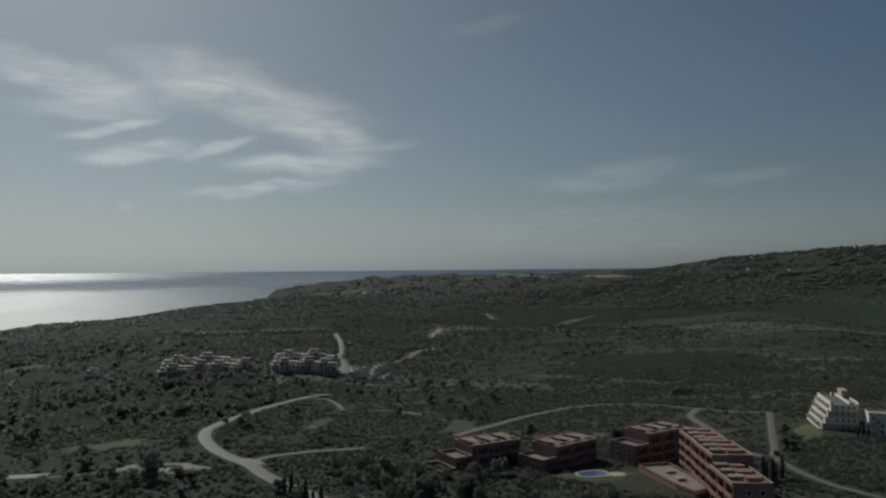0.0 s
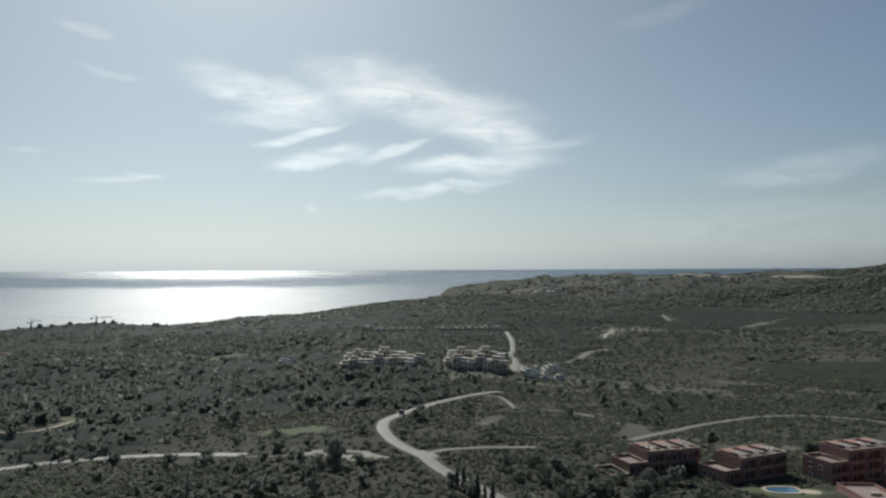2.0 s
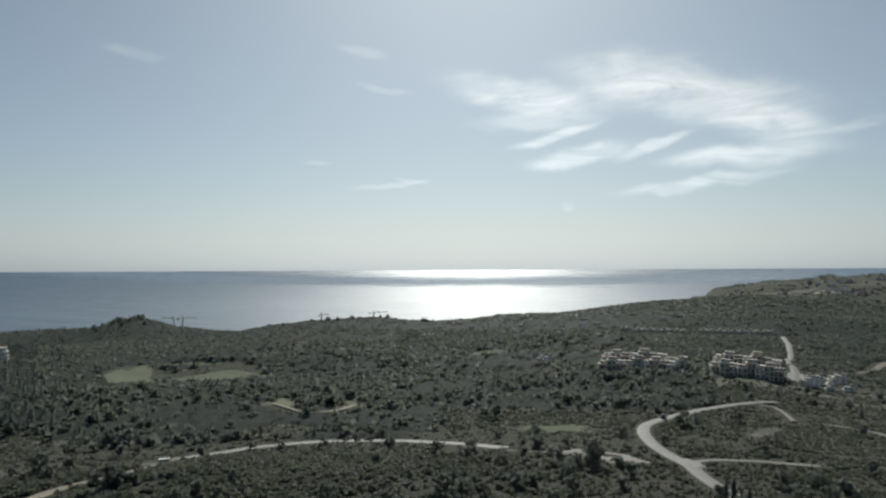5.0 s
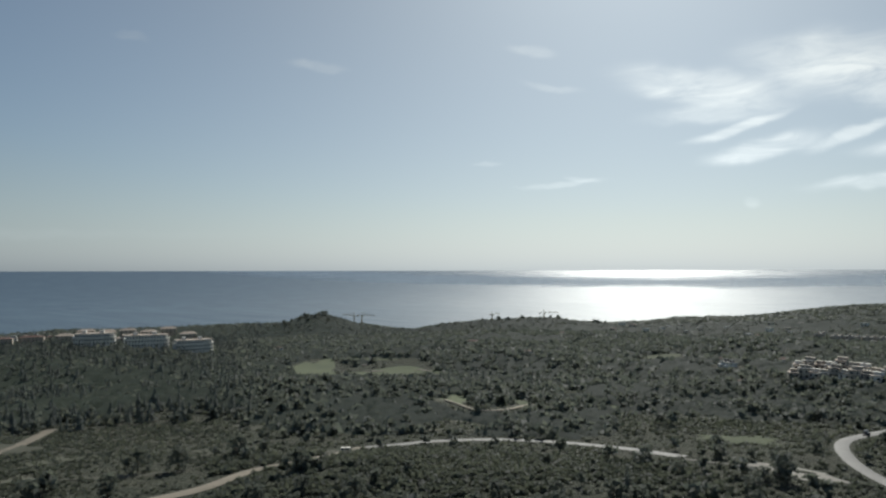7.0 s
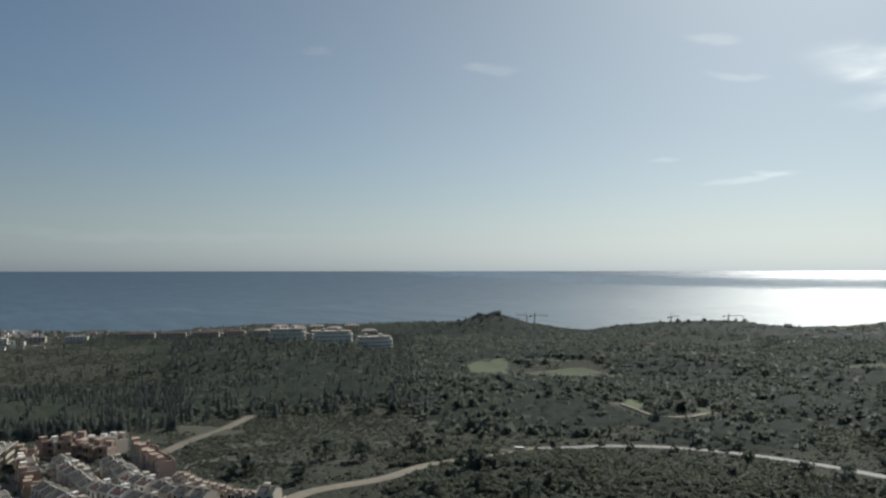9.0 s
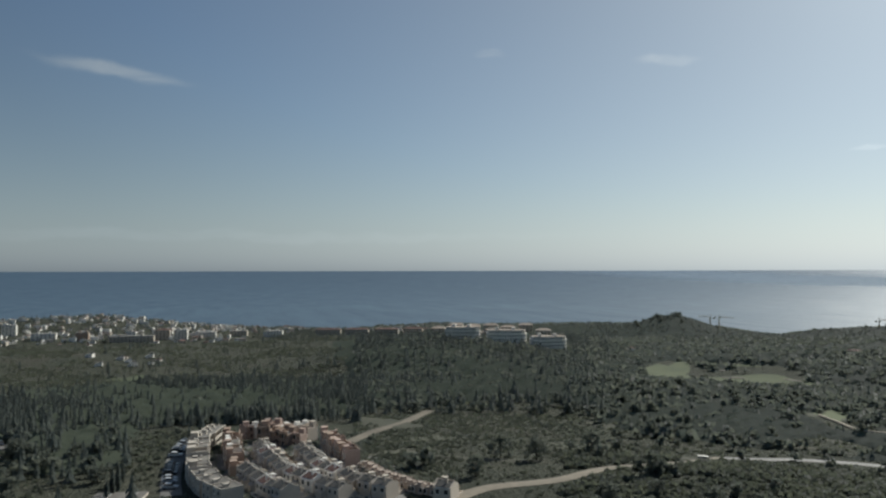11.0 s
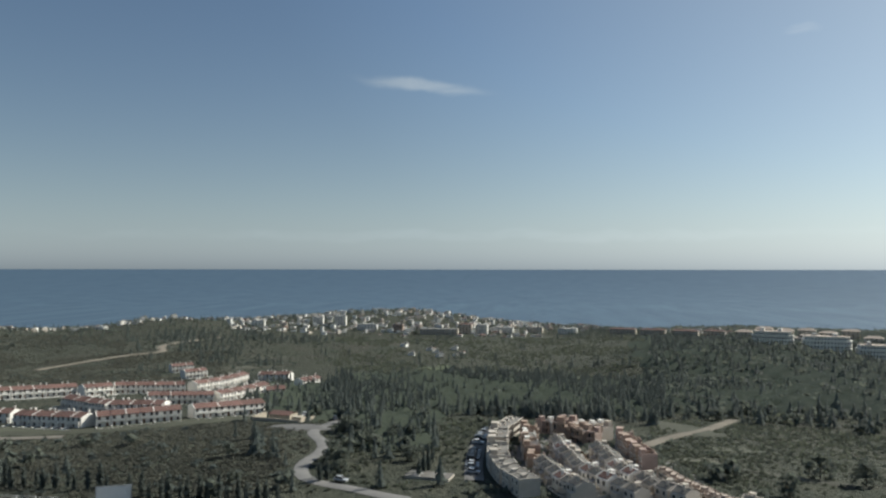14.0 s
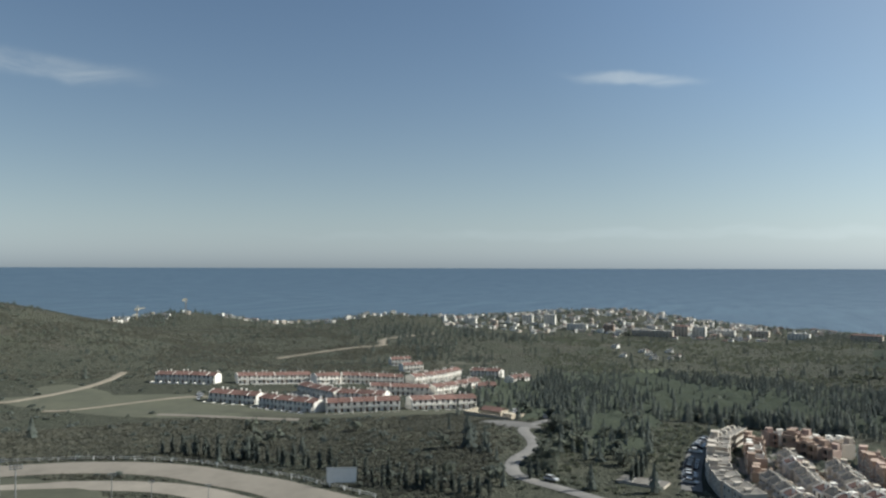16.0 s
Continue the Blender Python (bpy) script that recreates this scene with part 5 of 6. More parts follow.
patterns = [car(p, n + " car parked by the road") for p, n in zip(CARS, ("white", "silver", "dark grey", "red", "blue"))]
ribbon("car_park", [(-276, -10), (-262, -12.3), (-245, -13.2), (-226, -13.2), (-208, -12)], 5.5, ASPHALT, "grey asphalt car park beside the houses", "car park")
for i in range(20):
    line = rounded([(-272, -11), (-262, -12.6), (-245, -13.5), (-226, -13.5), (-212, -12.5)], 0.5)
    q = line[int(i / 20 * len(line))]
    if rng.random() < 0.6:
        copy_thing(rng.choice(patterns[:1] + patterns[1:3] * 2), on_ground(q.x, q.y, 80 + rng.uniform(-4, 4), -0.3))
for x, y, turn in ((-203, -49, 70), (-296, -74, 20), (-299, -71, 15), (-292, -247, 40), (-300, -252, 35), (-303, -256, 30), (112, 250, 70), (-89, 300, 95), (-308, -95, 0), (-310, -91, 10)):
    copy_thing(rng.choice(patterns[:3] * 3 + patterns), on_ground(x, y, turn, -0.3))
for o in patterns:
    drop(o)


def pool_roof(m):
    h = thing("sports_building", m, "low building with pale and dark grey roof panels", "building")
    part("wall", boxes((-11, -5, -3, 11, 5, 2.6)), GREYWHITE, h)
    for i in range(6):
        part("roof_panel", boxes((-11 + i * 3.67, -5.2, 2.6 + 0.15 * (i % 2), -7.4 + i * 3.67, 5.2, 2.8 + 0.15 * (i % 2))), GRAVEL if i % 3 == 1 else GREYROOF, h, "grey roof panel")
    return h


pool_roof(on_ground(-211, -25, 78, 1.0, 0.6))
CLEAR.append((-213, -23, 10))


def farmhouse(m):
    h = thing("farmhouse", m, "ruined stone farmhouse with low roofs and yard walls", "house")
    bm = bmesh.new()
    gable(bm, -5, 5, -3, 3, 2.6, 3.6)
    part("roof", bm, TILES, h)
    part("wall", boxes((-5, -3, -2, 5, 3, 2.7), (6.5, -4, -2, 11, 0, 2.4)), STONE, h)
    part("yard_wall", boxes((-12, -6, -2, 12, -5.6, 1.6), (-12, -5.6, -2, -11.6, 5, 1.6), (11.6, -5.6, -2, 12, 5, 1.6)), STONE, h)
    return h


def shelter(m):
    h = thing("shelter", m, "small white open-fronted shelter beside the valley road", "building")
    part("wall", boxes((-3.6, 1.2, -1, 3.6, 1.5, 2.5), (-3.6, -1.4, -1, -3.3, 1.2, 2.5), (3.3, -1.4, -1, 3.6, 1.2, 2.5)), WHITE, h)
    part("roof", boxes((-3.9, -1.8, 2.5, 3.9, 1.8, 2.75)), WHITE, h, "flat white roof")
    for x in (-1.2, 1.2):
        part("post", boxes((x - 0.1, -1.4, -1, x + 0.1, -1.2, 2.5)), WHITE, h)
    return h


shelter(on_ground(-205, 150, 55, 0.1, 0.42))
CLEAR.append((-204, 150, 7))
farmhouse(on_ground(-300, -97, 75))
CLEAR.append((-300, -97, 13))

# ---- fields, greens, paths ----
field("infield", -128, -160, 22, 44, -22, MEADOW, "grassy infield of the racing track", keep=1.0)
field("meadow", -272, -255, 80, 30, 97, MEADOW, "smooth green meadow below the terraces")
field("meadow", -280, -318, 46, 18, 60, MEADOW, "green meadow on the hillside")
ribbon("meadow", [(-268, -212), (-270, -190), (-273, -176), (-276, -162), (-283, -146), (-294, -132), (-306, -117)], 17, MEADOW, "mown green bank below the terraces", "field", ragged=0.5, keep=3.0)
ribbon("path", [(-249, -232), (-253, -205), (-260, -168)], 5, SAND, "pale sandy strip across the meadow", "path", lift=0.5, ragged=0.5)
ribbon("path", [(-245, -330), (-254, -325), (-288, -330), (-325, -342), (-351, -355)], 5, DIRT, "pale dirt path on the hillside", "path", lift=0.5)
ribbon("path", [(-240, -290), (-247, -282), (-274, -270), (-296, -257), (-301, -242), (-294, -182), (-290, -160)], 3, DIRT, "pale dirt path along the meadow", "path", lift=0.5)
ribbon("path", [(-812, -336), (-740, -338), (-683, -341), (-640, -322), (-612, -341), (-550, -358), (-520, -360)], 7, DIRT, "pale dirt road over the ridge", "path", lift=0.6, ragged=0.6)
for x, y, rx, ry, turn in ((-470, 318, 62, 15, -36), (-412, 345, 40, 18, 24), (-480, 370, 22, 7, 20), (-299, 526, 20, 22, 30), (-258, 484, 16, 14, 20), (-204, 303, 14, 6, 0), (-118, 262, 16, 8, 20), (-570, -63, 22, 14, 0),
                           (-238, 285, 16, 6, -30), (-268, 266, 12, 7, -40), (-487, 700, 24, 10, 30)):
    field("golf_green", x, y, rx, ry, turn, LAWN, "mown pale green golf fairway between trees", rough=0.9)
for x, y, rx, ry, turn in ((-430, 340, 9, 2.2, 30), (-398, 362, 8, 2.0, 10), (-462, 352, 7, 2.0, 40)):
    field("bunker", x, y, rx, ry, turn, SAND, "pale sand bunker beside a golf green", 0.5, keep=0, rough=0.5)
patch = random.Random(5)
for i in range(15):
    x, y = seat(patch.uniform(-13, 11), patch.uniform(2480, 3350))
    if height(x, y) > 9:
        field("bare_field", x, y, patch.uniform(60, 170), patch.uniform(25, 60), patch.uniform(-25, 25), (MEADOW, DIRT, MEADOW, GRIT)[i % 4], "pale open ground on the far headland", 1.5, rough=0.6)
field("sand_lot", -88, 227, 14, 6.0, 0, GRIT, "bare sandy lot beside the road", rough=0.5)
field("grass_island", -88, 228.5, 6, 1.6, 0, MEADOW, "strip of rough grass in the sandy lot", 0.45, rough=0.5)
field("meadow", 210, 540, 120, 30, -12, MEADOW, "pale green meadow on the hillside", keep=0, rough=0.5)
field("meadow", 380, 720, 150, 40, -15, MEADOW, "sunlit green meadow on the hillside", keep=0, rough=0.5)
field("meadow", -300, 66, 20, 9, 30, MEADOW, "green clearing beside the dirt road", rough=0.5)
field("lawn", 141, 286, 5, 15, -28, LAWN, "green lawn beside the white apartments")
field("parking", 97, 258, 7, 11, -10, ASPHALT, "grey paved parking area behind the apartments", rough=0.3)
ribbon("path", [(-60, 453), (-70, 520), (-86, 604), (-101, 730), (-130, 889)], 5, ASPHALT, "pale village street", "path", lift=0.6)
field("plaza", -62, 478, 6, 26, 8, GRIT, "pale open yard beside the village street", 0.4, rough=0.5)
ribbon("path", [(-38, 560), (-28, 630), (-8, 690)], 5, DIRT, "pale dirt path in the scrub", "path", lift=0.6)
ribbon("path", [(-16, 830), (-5, 930)], 6, DIRT, "pale dirt path on the far slope", "path", lift=0.6)
ribbon("path", [(-267, 256), (-251, 251), (-237, 246), (-230, 251), (-230, 264), (-233, 279), (-228, 287)], 1.6, STONE, "pale golf cart path", "path", lift=0.9, keep=6.0)


ribbon("path", [(-4, 931), (-12, 765)], 4, GRIT, "thin pale path across the hillside", "path", lift=0.6, keep=5)
ribbon("path", [(-3, 689), (-15, 665), (-28, 639), (-32, 579)], 3, GRIT, "thin pale path across the hillside", "path", lift=0.6, keep=4)
ribbon("path", [(-32, 333), (-17, 331), (1, 309)], 1.8, GRIT, "thin pale path across the hillside", "path", lift=0.6, keep=2)
ribbon("path", [(-61, 349), (-56, 351), (-50, 341), (-44, 325)], 2.5, GRIT, "thin pale path across the hillside", "path", lift=0.6, keep=3)
ribbon("path", [(132, 982), (168, 1010), (221, 1049)], 3.5, GRIT, "thin pale path across the hillside", "path", lift=0.6, keep=5)
ribbon("path", [(66, 1138), (74, 1077)], 5, GRIT, "thin pale path across the hillside", "path", lift=0.6, keep=6)
for az0, az1, r0, r1, n, wide, deep in ((-31, 11, 400, 620, 9, 42, 12), (-31, 11, 620, 1100, 13, 80, 22), (38, 61, 250, 400, 11, 20, 6), (63, 80, 190, 320, 4, 16, 5), (-30, 10, 250, 380, 8, 18, 6), (108, 118, 500, 900, 4, 26, 7), (124, 148, 560, 900, 4, 24, 6)):
    for i in range(n):
        x, y = seat(az0 + (az1 - az0) * (i + patch.random()) / n, patch.uniform(r0, r1))
        field("grass_patch", x, y, wide * patch.uniform(0.5, 1.2), deep * patch.uniform(0.5, 1.3), math.degrees(math.atan2(y, x)) - 90 + patch.uniform(-20, 20), (MEADOW, DRY_GRASS)[i % 2], "open grassy slope between bushes", 0.2, keep=0, rough=1.0)
field("vine_terrace", -20, 296, 34, 24, 15, MEADOW, "terraced green slope with vines", keep=0.8)


# ---- vegetation ----
veg = np.random.RandomState(11)


def leaf_cards(g, n, centre, radii, size):
    """n ragged sprays of leaves, loose triangles at all angles, filling an egg-shaped space with gaps."""
    d = g.normal(size=(n, 3))
    d /= np.linalg.norm(d, axis=1)[:, None]
    c = np.array(centre) + d * np.array(radii) * (0.35 + 0.65 * g.rand(n, 1) ** 0.5)
    a = g.normal(size=(n, 3))
    a /= np.linalg.norm(a, axis=1)[:, None]
    b = np.cross(a, g.normal(size=(n, 3)))
    b /= np.linalg.norm(b, axis=1)[:, None]
    s = size * (0.7 + 0.6 * g.rand(n, 1))
    co = np.stack([c + a * s, c - a * s * 0.6 + b * s * 0.8, c - a * s * 0.5 - b * s * 0.8], 1)
    return co.reshape(-1, 3), np.arange(n * 3).reshape(-1, 3)


def joined(pieces):
    co, fa, n = [], [], 0
    for c, f in pieces:
        co.append(c)
        fa.append(f + n)
        n += len(c)
    return np.concatenate(co), np.concatenate(fa)


def stem_form(r, top):
    co = np.array([(r * math.cos(a), r * math.sin(a), z) for z in (-0.1, top) for a in (0, 2.1, 4.2)])
    return co, np.array([(i, (i + 1) % 3, 3 + i) for i in range(3)] + [((i + 1) % 3, 3 + (i + 1) % 3, 3 + i) for i in range(3)])


def bush_form(seed, flat=0.7, n=15):
    g = np.random.RandomState(seed)
    return leaf_cards(g, n, (0, 0, 0.36 * flat), (0.85, 0.85, 0.6 * flat), 0.52)


def clump_form(seed):
    """A plain loose crown for trees a mile off."""
    g = np.random.RandomState(seed)
    return leaf_cards(g, 10, (0, 0, 0.45), (0.8, 0.8, 0.45), 0.62)


def lobed_form(seed):
    """A shrub of two uneven lobes."""
    g = np.random.RandomState(seed)
    a = g.rand() * 6.28
    return joined([leaf_cards(g, 17, (0, 0, 0.38), (0.75, 0.75, 0.48), 0.42), leaf_cards(g, 11, (0.55 * math.cos(a), 0.55 * math.sin(a), 0.55), (0.5, 0.5, 0.4), 0.36)])


def conifer_form(seed, tiers=6, sides=7, slim=1.0):
    """A spire of drooping boughs with gaps between them, on a stem, one metre high."""
    g = np.random.RandomState(seed)
    co = []
    for k in range(tiers):
        z0, z1 = 0.08 + 0.82 * k / tiers, min(1.0, 0.08 + 0.82 * k / tiers + 0.26)
        rad = 0.25 * slim * (1 - k / (tiers + 0.5)) * (0.8 + 0.4 * g.rand())
        a0 = g.rand() * 6
        for i in range(sides):
            a, w = a0 + i * 2 * math.pi / sides + 0.3 * g.rand(), 0.30 + 0.2 * g.rand()
            q, dz = rad * (0.65 + 0.7 * g.rand()), 0.06 * (g.rand() - 0.6)
            co += [(q * math.cos(a - w), q * math.sin(a - w), z0 + dz), (q * math.cos(a + w), q * math.sin(a + w), z0 - dz), (0.01, 0.01, z1)]
    return np.array(co), np.arange(len(co)).reshape(-1, 3)


def broad_form(seed, clumps=6, n=8, stem=True):
    """A round-headed tree of loose clumps on a stem, one metre high."""
    g = np.random.RandomState(seed)
    pieces = [leaf_cards(g, n + 4, (0, 0, 0.52), (0.26, 0.26, 0.24), 0.17)]
    for k in range(clumps - 1):
        a, q, z = g.rand() * 6.28, 0.32 * math.sqrt(g.rand()), 0.28 + 0.5 * g.rand()
        pieces.append(leaf_cards(g, n, (q * math.cos(a), q * math.sin(a), z), (0.17, 0.17, 0.14), 0.13))
    return joined(pieces + [stem_form(0.025, 0.5)] if stem else pieces)


def patchy(x, y, size):
    """A slow wavering between 0 and 1 over the land."""
    s = sum(np.sin(x / size * math.cos(a) * f + y / size * math.sin(a) * f + p) for a, f, p in ((0.3, 1.0, 0.4), (1.9, 1.3, 2.2), (2.7, 0.7, 5.1), (1.1, 2.3, 1.0), (2.2, 2.9, 3.0)))
    return np.clip(0.5 + s * 0.22, 0, 1)


# open slopes: azimuth, distance, half width in degrees, half depth in metres
OPEN = ((6, 318, 8, 50), (-9, 455, 9, 60), (-24, 440, 8, 55), (-25, 850, 8, 75), (-6, 630, 5, 55), (24, 288, 4.5, 20), (31, 283, 6, 18),
        (67, 285, 9, 48), (50.3, 540, 3.4, 62), (56, 562, 3.0, 75), (29.5, 570, 3, 45), (34.6, 860, 2, 25), (97, 770, 9, 110), (108, 700, 4, 90), (134, 560, 14, 130), (45, 300, 3, 14), (105.5, 255, 3.5, 50), (-17, 330, 10, 40))


def clearing(x, y):
    """How open the land is, from 0 in the woods to 1 on the bare slopes."""
    r, az = np.hypot(x, y), np.degrees(np.arctan2(-x, y))
    wander = (patchy(x, y, 26.0) - 0.5) * 0.9
    k = np.zeros_like(r)
    for a, d, wide, deep in OPEN:
        k = np.maximum(k, np.clip(1.7 - 1.7 * (((az - a) / wide) ** 2 + ((r - d) / deep) ** 2) + wander, 0, 1))
    return k


def scatter(az0, az1, r0, r1, per_1000, patch=60.0, bare=0.35, shy=0.0):
    """Places in a sector of the valley, thinned in patches and kept off roads and houses."""
    area = radians(az1 - az0) * (r1 ** 2 - r0 ** 2) / 2
    n = int(area * per_1000 / 1000)
    r, a = np.sqrt(veg.uniform(r0 ** 2, r1 ** 2, n)), np.radians(veg.uniform(az0, az1, n))
    x, y = -np.sin(a) * r, np.cos(a) * r
    keep = (veg.rand(n) < np.clip((patchy(x, y, patch) - bare) * 2.2, 0.06, 1)) & (height(x, y) > 6)
    keep &= veg.rand(n) > shy * clearing(x, y)
    x, y = x[keep], y[keep]
    c = np.array(CLEAR)
    for i in range(0, len(c), 200):
        d = (x[:, None] - c[None, i:i + 200, 0]) ** 2 + (y[:, None] - c[None, i:i + 200, 1]) ** 2
        keep = ~(d < c[None, i:i + 200, 2] ** 2).any(1)
        x, y = x[keep], y[keep]
    return x, y


def planted(name, forms, x, y, size, wide, material, label, category):
    """Many plants in one mesh, each turned, scaled and set on the ground."""
    co, fa, n = [], [], 0
    z = height(x, y)
    pick_form = veg.randint(0, len(forms), len(x))
    for k, (fc, ff) in enumerate(forms):
        m = pick_form == k
        c = m.sum()
        if not c:
            continue
        a = veg.uniform(0, 6.28, c)
        s = size[m] * (0.7 + 0.6 * veg.rand(c))
        w = s * wide * (0.8 + 0.4 * veg.rand(c))
        u = fc[None, :, 0] * np.cos(a)[:, None] - fc[None, :, 1] * np.sin(a)[:, None]
        v = fc[None, :, 0] * np.sin(a)[:, None] + fc[None, :, 1] * np.cos(a)[:, None]
        p = np.stack([u * w[:, None] + x[m][:, None], v * w[:, None] + y[m][:, None], fc[None, :, 2] * s[:, None] + z[m][:, None]], -1)
        co.append(p.reshape(-1, 3))
        fa.append((ff[None] + (np.arange(c) * len(fc))[:, None, None] + n).reshape(-1, 3))
        n += c * len(fc)
    ob = new(name, raw_mesh(name, np.concatenate(co), np.concatenate(fa), False))
    ob.data.materials.append(material)
    return tagged(ob, label, category, kind="stuff")


# sectors of the valley: from, to (degrees), near, far (metres), trees and bushes on 1000 square metres, share of conifers
WOODS = ((-34, 14, 185, 290, 2.0, 300, 0.05), (-34, -8, 290, 650, 1.5, 150, 0.05), (-8, 14, 290, 420, 2.5, 230, 0.05), (-34, 14, 420, 900, 9, 50, 0.05), (-34, 1, 900, 1400, 14, 0, 0.05), (1, 14, 620, 1400, 16, 0, 0.1),
         (-34, 14, 1400, 2050, 17, 0, 0.0), (-34, -14, 2050, 3500, 5, 0, 0.0), (-14, 13, 2350, 3700, 0.9, 0, 0.0), (14, 33, 180, 330, 5, 200, 0.05), (14, 33, 330, 480, 16, 40, 0.08), (14, 36, 480, 1000, 15, 0, 0.12))
WOODS_2 = ((12, 36, 1000, 2100, 9, 0, 0.1), (33, 62, 170, 245, 3, 330, 0.02), (33, 62, 245, 275, 4, 150, 0.05), (33, 62, 275, 420, 11, 60, 0.25), (36, 62, 420, 800, 20, 0, 0.45),
           (36, 62, 800, 1450, 16, 0, 0.3), (62, 80, 165, 330, 1.5, 300, 0.05), (62, 80, 330, 430, 26, 60, 0.7), (62, 80, 430, 950, 36, 0, 0.85))
WOODS_3 = ((62, 86, 950, 1400, 11, 0, 0.25), (79, 104, 310, 490, 80, 10, 0.97), (80, 104, 490, 960, 5, 45, 0.35), (88, 98, 175, 300, 5, 150, 0.5), (80, 147, 960, 1350, 8, 0, 0.3), (98, 112, 200, 330, 6, 180, 0.7), (96, 107, 236, 330, 30, 40, 0.85),
           (103, 111, 330, 470, 36, 10, 0.95), (108, 150, 190, 320, 1.0, 600, 0.3), (112, 150, 480, 720, 1.5, 130, 0.15), (119, 150, 620, 1000, 0.8, 90, 0.0), (104, 119, 600, 960, 9, 10, 0.7))
bx, by, tx, ty, px, py = [], [], [], [], [], []
# closed woods: from, to (degrees), near, far, height of the canopy (metres)
CLOSED = ((33, 62, 286, 430, 1.5), (13, 37, 335, 1080, 2.1), (35, 63, 425, 950, 2.3), (61, 81, 350, 960, 2.8), (79, 104, 322, 490, 3.0), (103, 111, 335, 480, 2.9),
          (1, 15, 600, 1500, 2.0), (35, 76, 940, 1380, 1.9), (13, 37, 1060, 2050, 2.0), (-34, 3, 1000, 1500, 1.8), (-24, -9, 540, 620, 1.9), (96, 106, 240, 330, 2.1))


def canopy():
    """The closed roof of leaves over the woods, broken where roads, houses and open slopes lie; single crowns stand out of it."""
    radii, angles = np.geomspace(235, 2050, 345), np.arange(-34, 121, 0.42)
    rr, aa = np.meshgrid(radii, angles, indexing="ij")
    rr, aa = rr * (1 + 0.0022 * veg.uniform(-1, 1, rr.shape)), aa + 0.14 * veg.uniform(-1, 1, rr.shape)
    x, y = -np.sin(np.radians(aa)) * rr, np.cos(np.radians(aa)) * rr
    edge = (patchy(x, y, 19.0) - 0.5) * 1.6
    tall = np.zeros_like(x)
    for a0, a1, r0, r1, h in CLOSED:
        inside = np.minimum(np.minimum((aa - a0) / 1.2, (a1 - aa) / 1.2), np.minimum((rr - r0) / 16, (r1 - rr) / 16))
        tall = np.maximum(tall, h * np.clip(inside + edge, 0, 1))
    tall *= np.clip(1.25 - 1.6 * clearing(x, y) + 0.25 * edge, 0, 1)
    flat_x, flat_y, keep = x.ravel(), y.ravel(), np.ones(x.size)
    c = np.array(CLEAR)
    c = c[np.hypot(c[:, 0], c[:, 1]) > 220]
    for i in range(0, len(c), 60):
        d = np.sqrt((flat_x[:, None] - c[None, i:i + 60, 0]) ** 2 + (flat_y[:, None] - c[None, i:i + 60, 1]) ** 2) - c[None, i:i + 60, 2]
        keep = np.minimum(keep, np.clip((d - 1.0) / 2.5, 0, 1).min(1))
    ground_z = height(x, y)
    tall *= keep.reshape(x.shape) * (ground_z > 7)
    z = ground_z - 1.4 + tall * (0.95 + 0.75 * veg.uniform(-1, 1, x.shape)) + 1.2 * np.clip(tall, 0, 1)
    n, k = len(angles), len(radii)
    i, j = np.meshgrid(np.arange(k - 1), np.arange(n - 1), indexing="ij")
    a = i * n + j
    quads = np.stack([a, a + 1, a + 1 + n, a + n], -1).reshape(-1, 4)[:, ::-1]
    quads = quads[(tall.ravel()[quads] > 0.02).any(1)]
    ob = new("woodland_canopy", raw_mesh("woodland_canopy", np.stack([x, y, z], -1).reshape(-1, 3), quads))
    ob.data.materials.append(CANOPY)
    tagged(ob, "closed dark green roof of a dense coastal woodland", "woodland", kind="stuff")


canopy()
for az0, az1, r0, r1, trees, bushes, share in WOODS + WOODS_2 + WOODS_3:
    # open slopes and closed woods in turn on the right-hand hills, closer growth elsewhere
    open_hill = az1 <= 14 and 290 <= r0 < 1400
    if open_hill:
        x, y = scatter(az0, az1, r0, r1, trees * 1.1, 75 if r0 < 900 else 110, 0.42, 0.95)
    else:
        x, y = scatter(az0, az1, r0, r1, trees, 45, 0.3 if trees < 8 else -0.05, 0.95)
    pine = veg.rand(len(x)) < share
    tx.append(x[~pine]), ty.append(y[~pine]), px.append(x[pine]), py.append(y[pine])
    if bushes:
        x, y = scatter(az0, az1, r0, r1, bushes, 22, -0.1 if bushes > 290 or r0 < 420 else 0.2, 0.3)
        bx.append(x), by.append(y)
bx, by, tx, ty, px, py = (np.concatenate(v) for v in (bx, by, tx, ty, px, py))
reach = np.hypot(tx, ty)
far, mid = reach > 1250, (reach > 430) & (reach <= 1250)
near = ~(far | mid)
bush_reach, bush_az = np.hypot(bx, by), np.degrees(np.arctan2(-bx, by))
bush_size = np.clip(bush_reach / 290, 0.6, 1.25) * np.where((bush_reach < 250) & (bush_az > 25) & (bush_az < 64), 1.7, np.where((bush_az > 106) | ((bush_az > 62) & (bush_az < 84) & (bush_reach < 330)), 0.72, np.where(bush_az < 14, 0.85, 1.0)))
close = bush_reach < 262
wet, arid = close & (bush_az < 106), close & (bush_az >= 106)
planted("scrub", [lobed_form(60 + i) for i in range(6)], bx[arid], by[arid], bush_size[arid], 1.2, DRY_SCRUB, "dry brownish-green scrub below the terraces", "scrub")
planted("scrub", [lobed_form(i) for i in range(6)], bx[wet], by[wet], bush_size[wet], 1.2, SCRUB, "dense olive-green scrub on the near slopes", "scrub")
dry = ~close & (bush_az > 106)
planted("scrub", [bush_form(50 + i) for i in range(6)], bx[dry], by[dry], bush_size[dry], 1.25, DRY_SCRUB, "dry brownish-green scrub on the hillside", "scrub")
close = close | dry
